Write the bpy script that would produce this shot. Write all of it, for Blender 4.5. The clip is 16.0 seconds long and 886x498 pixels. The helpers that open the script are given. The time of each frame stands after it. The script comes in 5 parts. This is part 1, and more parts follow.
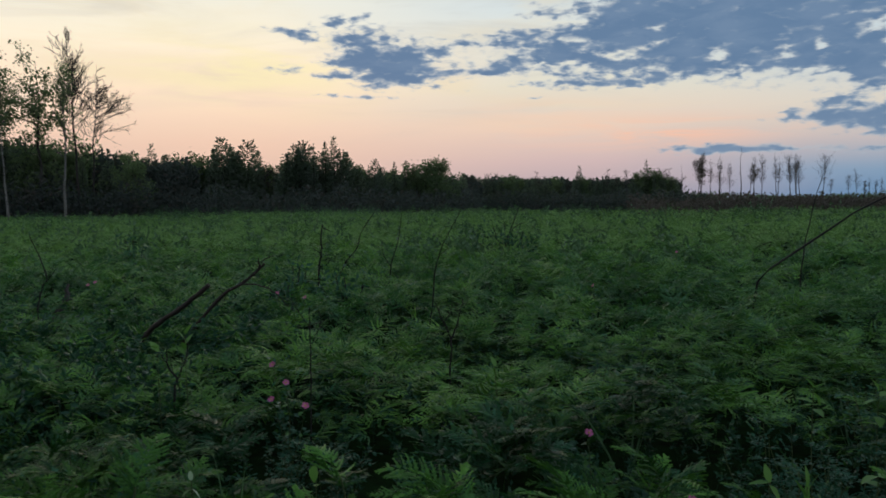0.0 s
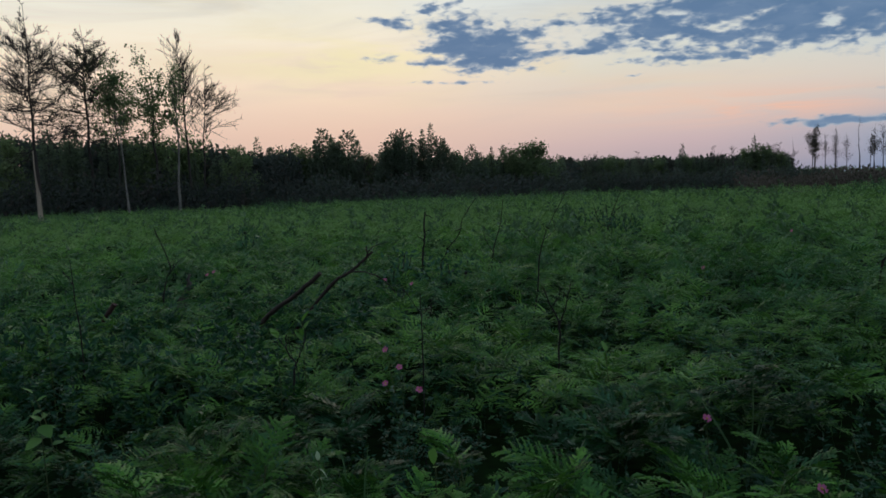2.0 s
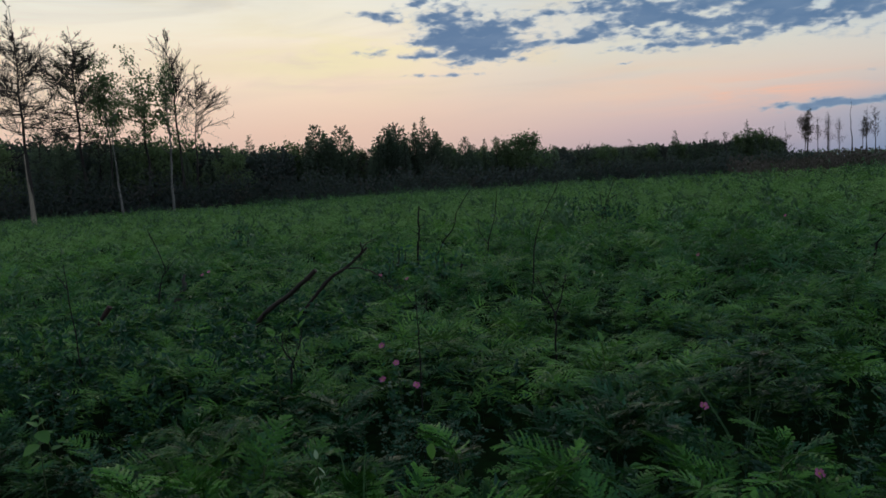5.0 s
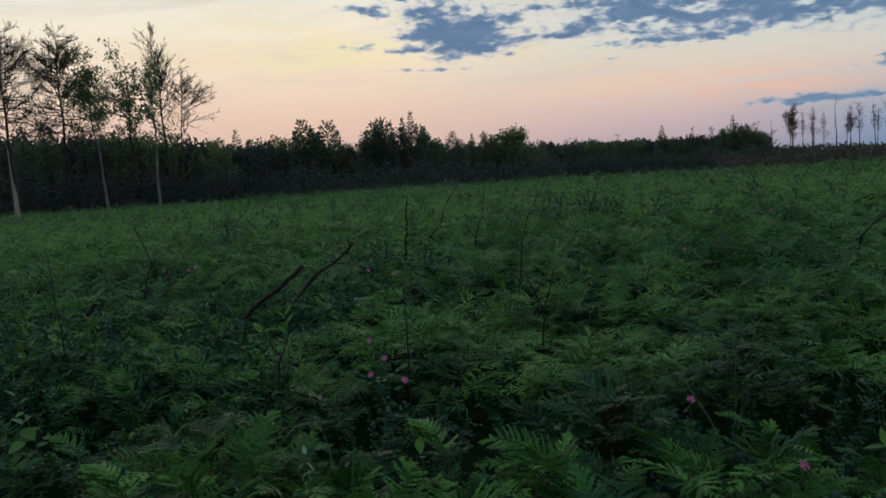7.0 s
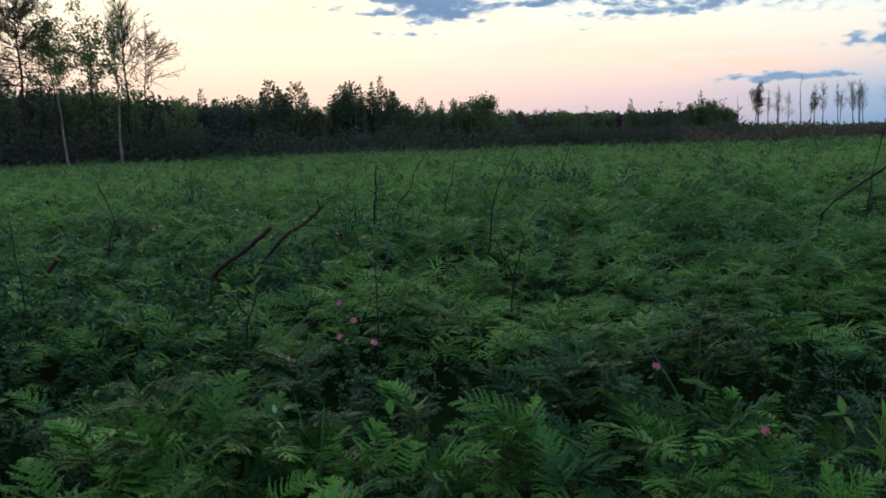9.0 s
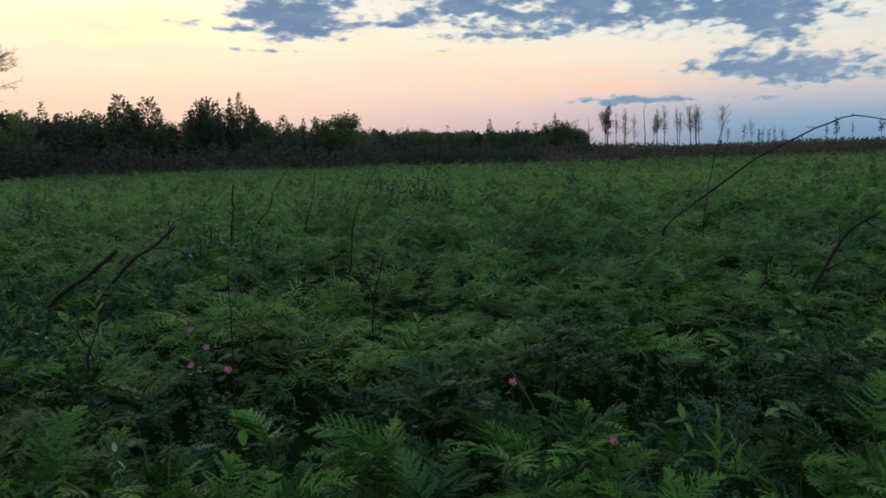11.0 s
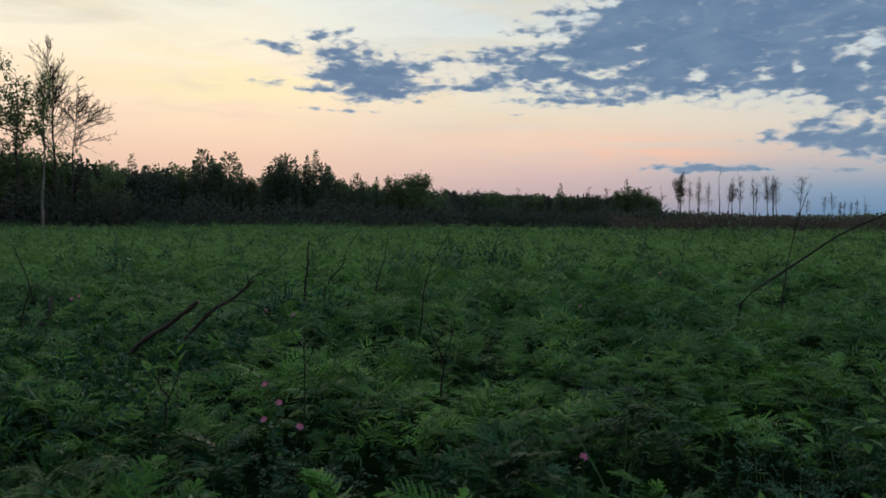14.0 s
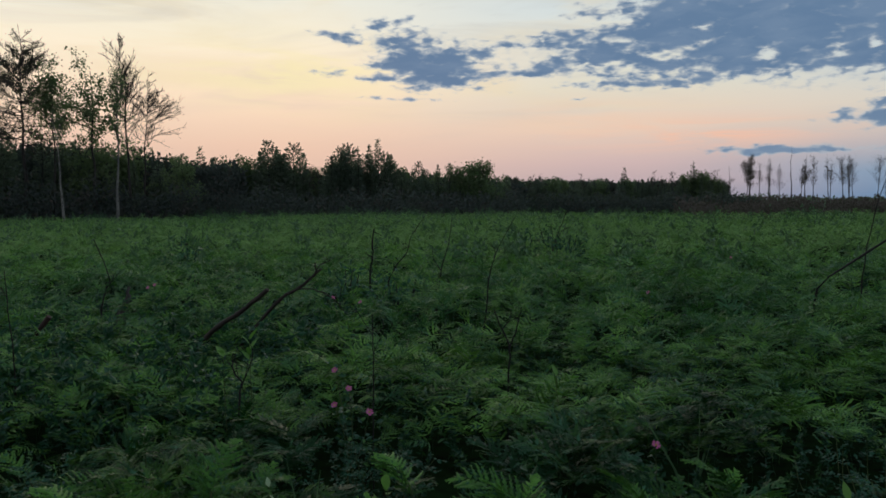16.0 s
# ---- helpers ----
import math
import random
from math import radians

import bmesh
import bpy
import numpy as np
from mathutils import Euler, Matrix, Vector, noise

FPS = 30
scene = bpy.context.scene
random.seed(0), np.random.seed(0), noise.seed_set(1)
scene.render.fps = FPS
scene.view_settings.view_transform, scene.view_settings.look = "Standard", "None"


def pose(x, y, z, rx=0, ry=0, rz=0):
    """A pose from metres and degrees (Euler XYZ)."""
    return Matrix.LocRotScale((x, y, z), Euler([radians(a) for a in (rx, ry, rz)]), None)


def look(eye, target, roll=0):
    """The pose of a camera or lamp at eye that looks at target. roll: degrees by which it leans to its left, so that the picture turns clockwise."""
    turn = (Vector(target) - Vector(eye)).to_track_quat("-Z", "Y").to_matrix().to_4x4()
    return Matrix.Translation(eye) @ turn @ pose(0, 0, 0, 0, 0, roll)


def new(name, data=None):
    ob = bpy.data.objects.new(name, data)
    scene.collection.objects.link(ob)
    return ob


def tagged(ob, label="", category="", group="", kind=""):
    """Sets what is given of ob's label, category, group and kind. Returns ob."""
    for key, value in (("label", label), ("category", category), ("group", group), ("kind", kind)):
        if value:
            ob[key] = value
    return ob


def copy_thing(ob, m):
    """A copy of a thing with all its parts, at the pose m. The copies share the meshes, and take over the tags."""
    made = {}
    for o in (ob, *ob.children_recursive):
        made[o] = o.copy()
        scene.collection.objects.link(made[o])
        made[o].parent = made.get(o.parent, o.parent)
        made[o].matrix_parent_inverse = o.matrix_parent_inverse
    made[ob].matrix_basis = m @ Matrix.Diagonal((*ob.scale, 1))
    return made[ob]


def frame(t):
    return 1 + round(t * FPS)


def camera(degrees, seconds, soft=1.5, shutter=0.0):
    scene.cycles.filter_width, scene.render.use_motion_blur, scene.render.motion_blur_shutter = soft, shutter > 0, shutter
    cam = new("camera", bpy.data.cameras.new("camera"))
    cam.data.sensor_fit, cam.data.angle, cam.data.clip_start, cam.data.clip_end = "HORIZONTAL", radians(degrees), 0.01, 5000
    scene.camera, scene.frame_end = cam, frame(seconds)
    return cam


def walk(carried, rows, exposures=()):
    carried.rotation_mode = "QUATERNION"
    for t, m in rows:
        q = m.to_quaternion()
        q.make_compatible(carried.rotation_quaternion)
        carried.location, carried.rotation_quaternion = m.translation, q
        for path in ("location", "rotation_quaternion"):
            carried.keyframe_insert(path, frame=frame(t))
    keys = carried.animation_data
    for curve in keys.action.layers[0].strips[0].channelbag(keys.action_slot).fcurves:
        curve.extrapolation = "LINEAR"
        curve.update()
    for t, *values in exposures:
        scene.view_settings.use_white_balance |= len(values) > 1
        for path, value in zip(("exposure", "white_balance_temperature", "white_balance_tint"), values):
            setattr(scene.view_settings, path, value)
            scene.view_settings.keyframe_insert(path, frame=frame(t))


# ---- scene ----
# camera and walk
cam = camera(59.7, 16.0, soft=1.65, shutter=0.4)
PATH = (
    (0, pose(0.0831, 0.0298, 1.6065, 86.191, 0.889, 1.416)),
    (0.5, pose(0.0594, 0.0060, 1.6159, 86.524, 1.355, 3.622)),
    (1, pose(0.0453, -0.0024, 1.6145, 86.429, 2.029, 7.092)),
    (1.5, pose(0.0422, -0.0072, 1.6206, 85.832, 2.328, 8.269)),
    (2, pose(0.0323, -0.0066, 1.6177, 85.274, 2.606, 8.590)),
    (2.5, pose(0.0296, -0.0067, 1.6203, 85.065, 2.542, 8.974)),
    (3, pose(0.0338, -0.0040, 1.6219, 84.914, 2.949, 8.688)),
    (3.5, pose(0.0389, -0.0009, 1.6230, 84.836, 3.432, 8.506)),
    (4, pose(0.0419, 0.0034, 1.6231, 84.741, 3.811, 8.425)),
    (5.25, pose(0.0424, 0.0008, 1.6251, 84.735, 4.139, 8.094)),
    (6.5, pose(0.0429, -0.0017, 1.6272, 84.555, 4.093, 7.532)),
    (7, pose(0.0408, 0.0007, 1.6257, 84.285, 4.096, 7.221)),
    (7.5, pose(0.0418, 0.0058, 1.6231, 84.037, 4.303, 7.115)),
    (8, pose(0.0391, 0.0038, 1.6181, 83.041, 4.084, 5.797)),
    (8.5, pose(0.0237, -0.0008, 1.6116, 82.179, 3.303, 5.386)),
    (9, pose(0.0078, 0.0017, 1.6089, 81.739, 2.334, 4.902)),
    (9.5, pose(0.0262, 0.0120, 1.6186, 82.535, 1.166, 1.144)),
    (10, pose(0.0429, 0.0308, 1.6160, 82.963, 2.129, -2.088)),
    (10.2, pose(0.0467, 0.0340, 1.6149, 82.736, 2.048, -2.875)),
    (10.725, pose(0.0459, 0.0323, 1.6146, 82.622, 1.975, -4.450)),
    (11.25, pose(0.0441, 0.0286, 1.6139, 82.874, 2.087, -5.549)),
    (11.775, pose(0.0424, 0.0249, 1.6133, 82.968, 2.335, -5.687)),
    (12.3, pose(0.0416, 0.0232, 1.6130, 82.386, 2.669, -4.385)),
    (12.5, pose(0.0352, 0.0194, 1.6187, 81.868, 2.851, -3.347)),
    (13, pose(0.0223, 0.0296, 1.6330, 82.589, 2.926, -0.660)),
    (13.5, pose(0.0122, 0.0210, 1.6477, 85.559, 1.069, -0.076)),
    (14, pose(-0.0000, -0.0000, 1.6500, 87.277, 0.000, 0.000)),
    (14.5, pose(-0.0167, -0.0049, 1.6470, 87.534, 0.234, 1.779)),
    (15, pose(-0.0169, 0.0039, 1.6510, 86.965, 1.100, 3.720)),
    (15.5, pose(-0.0204, 0.0076, 1.6482, 86.952, 0.952, 4.176)),
    (16, pose(-0.0259, 0.0077, 1.6454, 86.369, 0.832, 4.544)),
)
EXPOSURES = ((0, -0.17, 6540, 10), (2.5, -0.28, 6250, 10), (7.5, -0.28, 6250, 10), (8, -0.20, 6300, 10), (8.5, 0.26, 6230, 7.8), (9, 0.36, 6350, 7.8), (9.5, 0.37, 6420, 8.5), (10, 0.12, 6750, 10),
             (12.5, 0.14, 6700, 9), (13, 0.16, 6450, 8), (14.2, -0.17, 6680, 10), (16, -0.22, 6600, 10))
walk(cam, PATH, EXPOSURES)


# ------------------------------------------------------------------ dusk sky
def dusk_world():
    """Sky after sunset: warm glow low in the west, blue overhead, broken grey-blue cloud."""
    world = bpy.data.worlds.new("dusk_sky")
    scene.world = world
    world.use_nodes = True
    tree = world.node_tree
    tree.nodes.clear()
    nodes, links = tree.nodes, tree.links

    def put(socket, value):
        if isinstance(value, bpy.types.NodeSocket):
            links.new(value, socket)
        else:
            socket.default_value = value

    def calc(op, a, b=None, c=None, clamp=False):
        n = nodes.new("ShaderNodeMath")
        n.operation, n.use_clamp = op, clamp
        for i, v in enumerate((a, b, c)):
            if v is not None:
                put(n.inputs[i], v)
        return n.outputs[0]

    def span(v, a, b, c=0.0, d=1.0):
        n = nodes.new("ShaderNodeMapRange")
        n.interpolation_type = "SMOOTHSTEP"
        put(n.inputs["Value"], v)
        for key, x in zip(("From Min", "From Max", "To Min", "To Max"), (a, b, c, d)):
            put(n.inputs[key], x)
        return n.outputs[0]

    def blend(f, a, b, how="MIX"):
        n = nodes.new("ShaderNodeMix")
        n.data_type, n.blend_type = "RGBA", how
        put(n.inputs[0], f)
        put(n.inputs[6], a)
        put(n.inputs[7], b)
        return n.outputs[2]

    def ramp(v, stops):
        n = nodes.new("ShaderNodeValToRGB")
        e = n.color_ramp.elements
        e[0].position, e[0].color = stops[0][0] / 90, (*stops[0][1], 1)
        e[1].position, e[1].color = stops[-1][0] / 90, (*stops[-1][1], 1)
        for p, col in stops[1:-1]:
            e.new(p / 90).color = (*col, 1)
        put(n.inputs[0], v)
        return n.outputs[0]

    where = nodes.new("ShaderNodeTexCoord").outputs["Generated"]
    xyz = nodes.new("ShaderNodeSeparateXYZ")
    links.new(where, xyz.inputs[0])
    az = calc("MULTIPLY", calc("ARCTAN2", xyz.outputs[0], xyz.outputs[1]), 57.2958)
    el = calc("MULTIPLY", calc("ARCSINE", xyz.outputs[2]), 57.2958)
    up = calc("DIVIDE", el, 90.0, clamp=True)

    def noise_at(sx, sy, detail, rough, shift=0.0, warp=0.0):
        co = nodes.new("ShaderNodeCombineXYZ")
        put(co.inputs[0], calc("MULTIPLY", az, sx))
        put(co.inputs[1], calc("MULTIPLY", el, sy))
        co.inputs[2].default_value = shift
        n = nodes.new("ShaderNodeTexNoise")
        n.inputs["Scale"].default_value = 1.0
        n.inputs["Detail"].default_value = detail
        n.inputs["Roughness"].default_value = rough
        n.inputs["Distortion"].default_value = warp
        links.new(co.outputs[0], n.inputs["Vector"])
        return n.outputs[0]

    west = ramp(up, SKY_WEST)
    middle = ramp(up, SKY_MIDDLE)
    north = ramp(up, SKY_NORTH)
    wander = calc("ADD", az, calc("MULTIPLY", calc("SUBTRACT", noise_at(0.05, 0.25, 2, 0.5, 3.0), 0.5), 14.0))
    clear = blend(span(wander, -16.0, 9.0), west, middle)
    clear = blend(span(wander, 9.0, 29.0), clear, north)
    far_side = span(calc("ABSOLUTE", az), 55.0, 130.0)
    clear = blend(far_side, clear, ramp(up, SKY_EAST))
    # thin high veil, streaked along the horizon
    veil = span(noise_at(0.07, 0.42, 5, 0.55, 7.0, 0.6), 0.45, 0.72)
    veil = calc("MULTIPLY", veil, span(el, 3.0, 9.0, 0.0, 0.45))
    clear = blend(veil, clear, (0.95, 0.80, 0.54, 1))
    dim = span(noise_at(0.06, 0.33, 5, 0.6, 11.0, 0.8), 0.48, 0.74)
    clear = blend(calc("MULTIPLY", dim, span(el, 2.0, 8.0, 0.0, 0.32)), clear, (0.56, 0.55, 0.53, 1))
    # the last warm streaks over the hidden sun
    for a, e, ra, re, w, tint in WARM:
        d = calc("ADD", calc("POWER", calc("ABSOLUTE", calc("DIVIDE", calc("SUBTRACT", az, a), ra)), 2.0),
                 calc("POWER", calc("ABSOLUTE", calc("DIVIDE", calc("SUBTRACT", el, e), re)), 2.0))
        g = calc("MULTIPLY", calc("EXPONENT", calc("MULTIPLY", d, -0.8)), w)
        wisp = span(noise_at(0.12, 0.9, 5, 0.6, 23.0 + a, 0.6), 0.34, 0.62)
        clear = blend(calc("MULTIPLY", g, wisp, clamp=True), clear, (*tint, 1))
    # broken cloud
    flat = nodes.new("ShaderNodeCombineXYZ")
    links.new(az, flat.inputs[0])
    links.new(el, flat.inputs[1])

    def heap(puffs, total):
        for a, e, ra, re, w, tilt in puffs:
            mp = nodes.new("ShaderNodeMapping")
            mp.vector_type = "TEXTURE"
            mp.inputs["Location"].default_value = (a, e, 0)
            mp.inputs["Rotation"].default_value = (0, 0, radians(tilt))
            mp.inputs["Scale"].default_value = (ra, re, 1)
            links.new(flat.outputs[0], mp.inputs[0])
            dot = nodes.new("ShaderNodeVectorMath")
            dot.operation = "DOT_PRODUCT"
            links.new(mp.outputs[0], dot.inputs[0])
            links.new(mp.outputs[0], dot.inputs[1])
            total = calc("MULTIPLY_ADD", calc("POWER", 0.5, dot.outputs["Value"]), w, total)
        return total

    body = 0.0
    for bank in (CLOUD_LEFT, CLOUD_BAND, CLOUD_LARGE, CLOUD_RIGHT):
        body = heap(bank, body)
    body = calc("MINIMUM", calc("MULTIPLY", body, 0.86), 1.08)
    body = calc("MAXIMUM", body, span(el, 16.5, 30.0, 0.0, 0.62))
    body = heap(CLOUD_GAPS, body)
    grain = noise_at(0.42, 0.95, 7, 0.54, 1.0, 0.35)
    fine = noise_at(0.95, 2.3, 4, 0.48, 5.0, 0.3)
    rough = calc("ADD", calc("MULTIPLY", calc("SUBTRACT", grain, 0.5), 1.35), calc("MULTIPLY", calc("SUBTRACT", fine, 0.5), 1.9))
    density = calc("ADD", body, calc("MULTIPLY", rough, calc("MULTIPLY", span(body, 0.02, 0.3, 0.10, 1.0), span(body, 0.72, 1.08, 1.05, 0.55))))
    cover = span(density, 0.22, 0.82)
    tone = blend(span(density, 0.40, 1.04), CLOUD_THIN, CLOUD_THICK)
    relief = span(noise_at(0.30, 0.8, 4, 0.55, 17.0, 0.5), 0.38, 0.68, 0.0, 0.55)
    tone = blend(relief, tone, (0.205, 0.305, 0.455, 1))
    tone = blend(span(el, 1.0, 9.0, 0.45, 0.0), tone, CLOUD_LOW)
    colour = blend(cover, clear, tone)
    # faint clear-air light of the low sun under it all
    air = nodes.new("ShaderNodeTexSky")
    air.sky_type, air.sun_disc = "NISHITA", False
    air.sun_elevation, air.sun_rotation = radians(1.0), radians(-14.0)
    colour = blend(0.003, colour, air.outputs[0], "ADD")
    back = nodes.new("ShaderNodeBackground")
    put(back.inputs["Color"], colour)
    back.inputs["Strength"].default_value = SKY_STRENGTH
    out = nodes.new("ShaderNodeOutputWorld")
    links.new(back.outputs[0], out.inputs[0])


SKY_STRENGTH = 1.0
SKY_WEST = ((0, (0.68, 0.50, 0.45)), (4, (0.94, 0.66, 0.52)), (8, (1.13, 0.89, 0.665)), (11, (1.13, 1.00, 0.78)),
            (15, (0.95, 0.97, 0.87)), (20, (0.56, 0.66, 0.72)), (40, (0.27, 0.37, 0.52)), (90, (0.17, 0.26, 0.42)))
SKY_MIDDLE = ((0, (0.47, 0.40, 0.46)), (2.5, (0.70, 0.53, 0.53)), (5, (0.89, 0.70, 0.585)), (8, (0.85, 0.82, 0.69)),
              (12, (0.78, 0.86, 0.86)), (17, (0.61, 0.75, 0.85)), (40, (0.26, 0.36, 0.52)), (90, (0.17, 0.26, 0.42)))
SKY_NORTH = ((0, (0.17, 0.30, 0.48)), (1.5, (0.25, 0.38, 0.54)), (3.5, (0.59, 0.54, 0.555)), (6, (0.78, 0.735, 0.65)),
             (9, (0.67, 0.77, 0.80)), (15, (0.54, 0.70, 0.83)), (40, (0.25, 0.35, 0.52)), (90, (0.17, 0.26, 0.42)))
SKY_EAST = ((0, (0.20, 0.25, 0.35)), (12, (0.27, 0.32, 0.43)), (40, (0.22, 0.31, 0.46)), (90, (0.17, 0.26, 0.42)))
CLOUD_THIN = (0.66, 0.71, 0.73, 1)
CLOUD_THICK = (0.140, 0.240, 0.395, 1)
CLOUD_LOW = (0.26, 0.36, 0.50, 1)
WARM = ((13.5, 4.4, 6.5, 0.8, 0.95, (1.05, 0.60, 0.43)), (6.0, 5.6, 6.0, 1.2, 0.5, (1.0, 0.70, 0.52)), (-15.0, 9.3, 7.0, 1.8, 0.9, (1.08, 0.95, 0.58)), (-20.0, 12.0, 6.0, 1.0, 0.5, (1.0, 0.93, 0.70)))
# cloud banks: azimuth, height, half-width, half-height in degrees, weight, tilt
CLOUD_LEFT = ((-6.7, 11.0, 2.7, 1.35, 1.0, -18), (-7.4, 9.7, 2.6, 0.6, 0.80, 0), (-3.0, 10.1, 2.2, 0.92, 0.82, 10), (-4.9, 8.5, 2.8, 0.55, 0.88, 0),
              (-12.6, 11.9, 2.3, 0.25, 0.62, -8), (-11.4, 11.4, 1.12, 0.27, 0.6, -10), (-9.2, 12.5, 1.6, 0.25, 0.62, 12), (-12.2, 9.2, 1.7, 0.35, 0.48, -4),
              (-9.0, 8.8, 1.42, 0.16, 0.6, 0), (-7.6, 7.4, 2.9, 0.15, 0.72, -2), (-0.6, 7.8, 1.16, 0.16, 0.5, -4))
CLOUD_BAND = ((0.3, 11.0, 2.49, 0.36, 0.48, 0), (0.2, 9.1, 1.87, 0.32, 0.50, 0), (2.9, 9.0, 1.04, 0.20, 0.56, 0), (4.0, 9.7, 3.51, 0.44, 0.68, 9),
              (4.4, 11.6, 2.88, 0.31, 0.56, 0), (6.4, 10.9, 4.09, 0.55, 0.60, 0), (6.9, 9.0, 2.87, 0.48, 0.56, -5), (6.9, 8.1, 2.3, 0.22, 0.70, 0),
              (5.4, 7.1, 0.74, 0.10, 0.40, 3), (6.6, 13.1, 2.25, 0.19, 0.34, 0), (8.5, 14.2, 1.01, 0.30, 0.28, 0), (11.3, 7.9, 3.0, 0.22, 0.66, 3))
CLOUD_LARGE = ((18.6, 12.2, 8.52, 2.78, 1.4, 0), (12.4, 12.0, 4.2, 1.45, 0.95, 25), (25.7, 12.0, 5.71, 2.19, 1.25, 0), (14.1, 9.8, 5.07, 0.97, 0.58, 0),
               (18.7, 9.2, 5.95, 1.06, 0.60, 0), (24.1, 9.6, 4.15, 1.28, 0.60, 0), (27.8, 8.6, 2.60, 1.78, 0.71, 0), (28.1, 7.1, 2.27, 0.72, 0.55, 0),
               (32.0, 17.5, 14.0, 3.2, 0.9, 0), (34.0, 11.5, 5.0, 3.0, 0.8, 0))
CLOUD_RIGHT = ((25.5, 6.0, 1.53, 0.30, 0.59, 5), (24.2, 4.9, 2.50, 0.45, 0.77, -2), (27.8, 5.0, 2.93, 0.80, 0.77, 0), (29.2, 3.9, 2.39, 0.65, 0.72, 0),
               (28.2, 2.7, 1.95, 0.22, 0.65, 0), (17.8, 3.1, 3.0, 0.30, 1.05, 0), (21.7, 2.95, 2.7, 0.22, 0.80, 0), (33.5, 4.6, 4.0, 0.9, 0.68, 0))
CLOUD_GAPS = ((11.3, 9.8, 2.40, 0.35, -0.45, -10), (14.6, 11.5, 0.97, 0.15, -0.41, -3), (18.1, 9.5, 0.56, 0.46, -0.45, 0), (22.3, 9.4, 0.64, 0.56, -0.49, 0),
              (24.5, 9.8, 0.34, 0.73, -0.49, 0), (20.5, 8.5, 1.46, 0.30, -0.28, 0), (28.8, 10.8, 1.59, 0.49, -0.62, 12), (26.1, 11.4, 0.84, 0.14, -0.41, 0),
              (25.8, 7.3, 0.51, 0.55, -0.41, 0), (8.3, 9.2, 1.83, 0.32, -0.31, -12), (28.4, 9.1, 0.29, 1.41, -0.35, -8), (8.9, 11.0, 1.42, 0.20, -0.28, -4), (13.3, 10.4, 0.98, 0.23, -0.35, 8))
dusk_world()

glow = new("sun", bpy.data.lights.new("sun", "SUN"))
glow.data.energy, glow.data.angle, glow.data.color = 0.25, radians(30), (1.0, 0.80, 0.58)
glow.matrix_world = look((-14, 56, 14), (0, 0, 0))
tagged(glow, kind="structure")


# ------------------------------------------------------------------ materials
def material(name):
    m = bpy.data.materials.new(name)
    m.use_nodes = True
    tree = m.node_tree
    tree.nodes.clear()
    out = tree.nodes.new("ShaderNodeOutputMaterial")
    return m, tree.nodes, tree.links, out


def mixed(nodes, links, f, a, b, how="MIX"):
    n = nodes.new("ShaderNodeMix")
    n.data_type, n.blend_type = "RGBA", how
    for i, v in ((0, f), (6, a), (7, b)):
        if isinstance(v, bpy.types.NodeSocket):
            links.new(v, n.inputs[i])
        else:
            n.inputs[i].default_value = v if i == 0 else (*v, 1)
    return n.outputs[2]


def stretch(nodes, links, v, a, b, c=0.0, d=1.0):
    n = nodes.new("ShaderNodeMapRange")
    links.new(v, n.inputs["Value"])
    for key, x in zip(("From Min", "From Max", "To Min", "To Max"), (a, b, c, d)):
        n.inputs[key].default_value = x
    return n.outputs[0]


def grain(nodes, links, scale, detail=4.0, rough=0.6, where="Object", squash=None):
    co = nodes.new("ShaderNodeTexCoord").outputs[where]
    if squash:
        mp = nodes.new("ShaderNodeMapping")
        mp.inputs["Scale"].default_value = squash
        links.new(co, mp.inputs["Vector"])
        co = mp.outputs[0]
    n = nodes.new("ShaderNodeTexNoise")
    n.inputs["Scale"].default_value = scale
    n.inputs["Detail"].default_value = detail
    n.inputs["Roughness"].default_value = rough
    links.new(co, n.inputs["Vector"])
    return n.outputs[0]


def world_noise(nodes, links, scale, detail=3.0):
    n = nodes.new("ShaderNodeTexNoise")
    n.inputs["Scale"].default_value = scale
    n.inputs["Detail"].default_value = detail
    links.new(nodes.new("ShaderNodeNewGeometry").outputs["Position"], n.inputs["Vector"])
    return n.outputs[0]


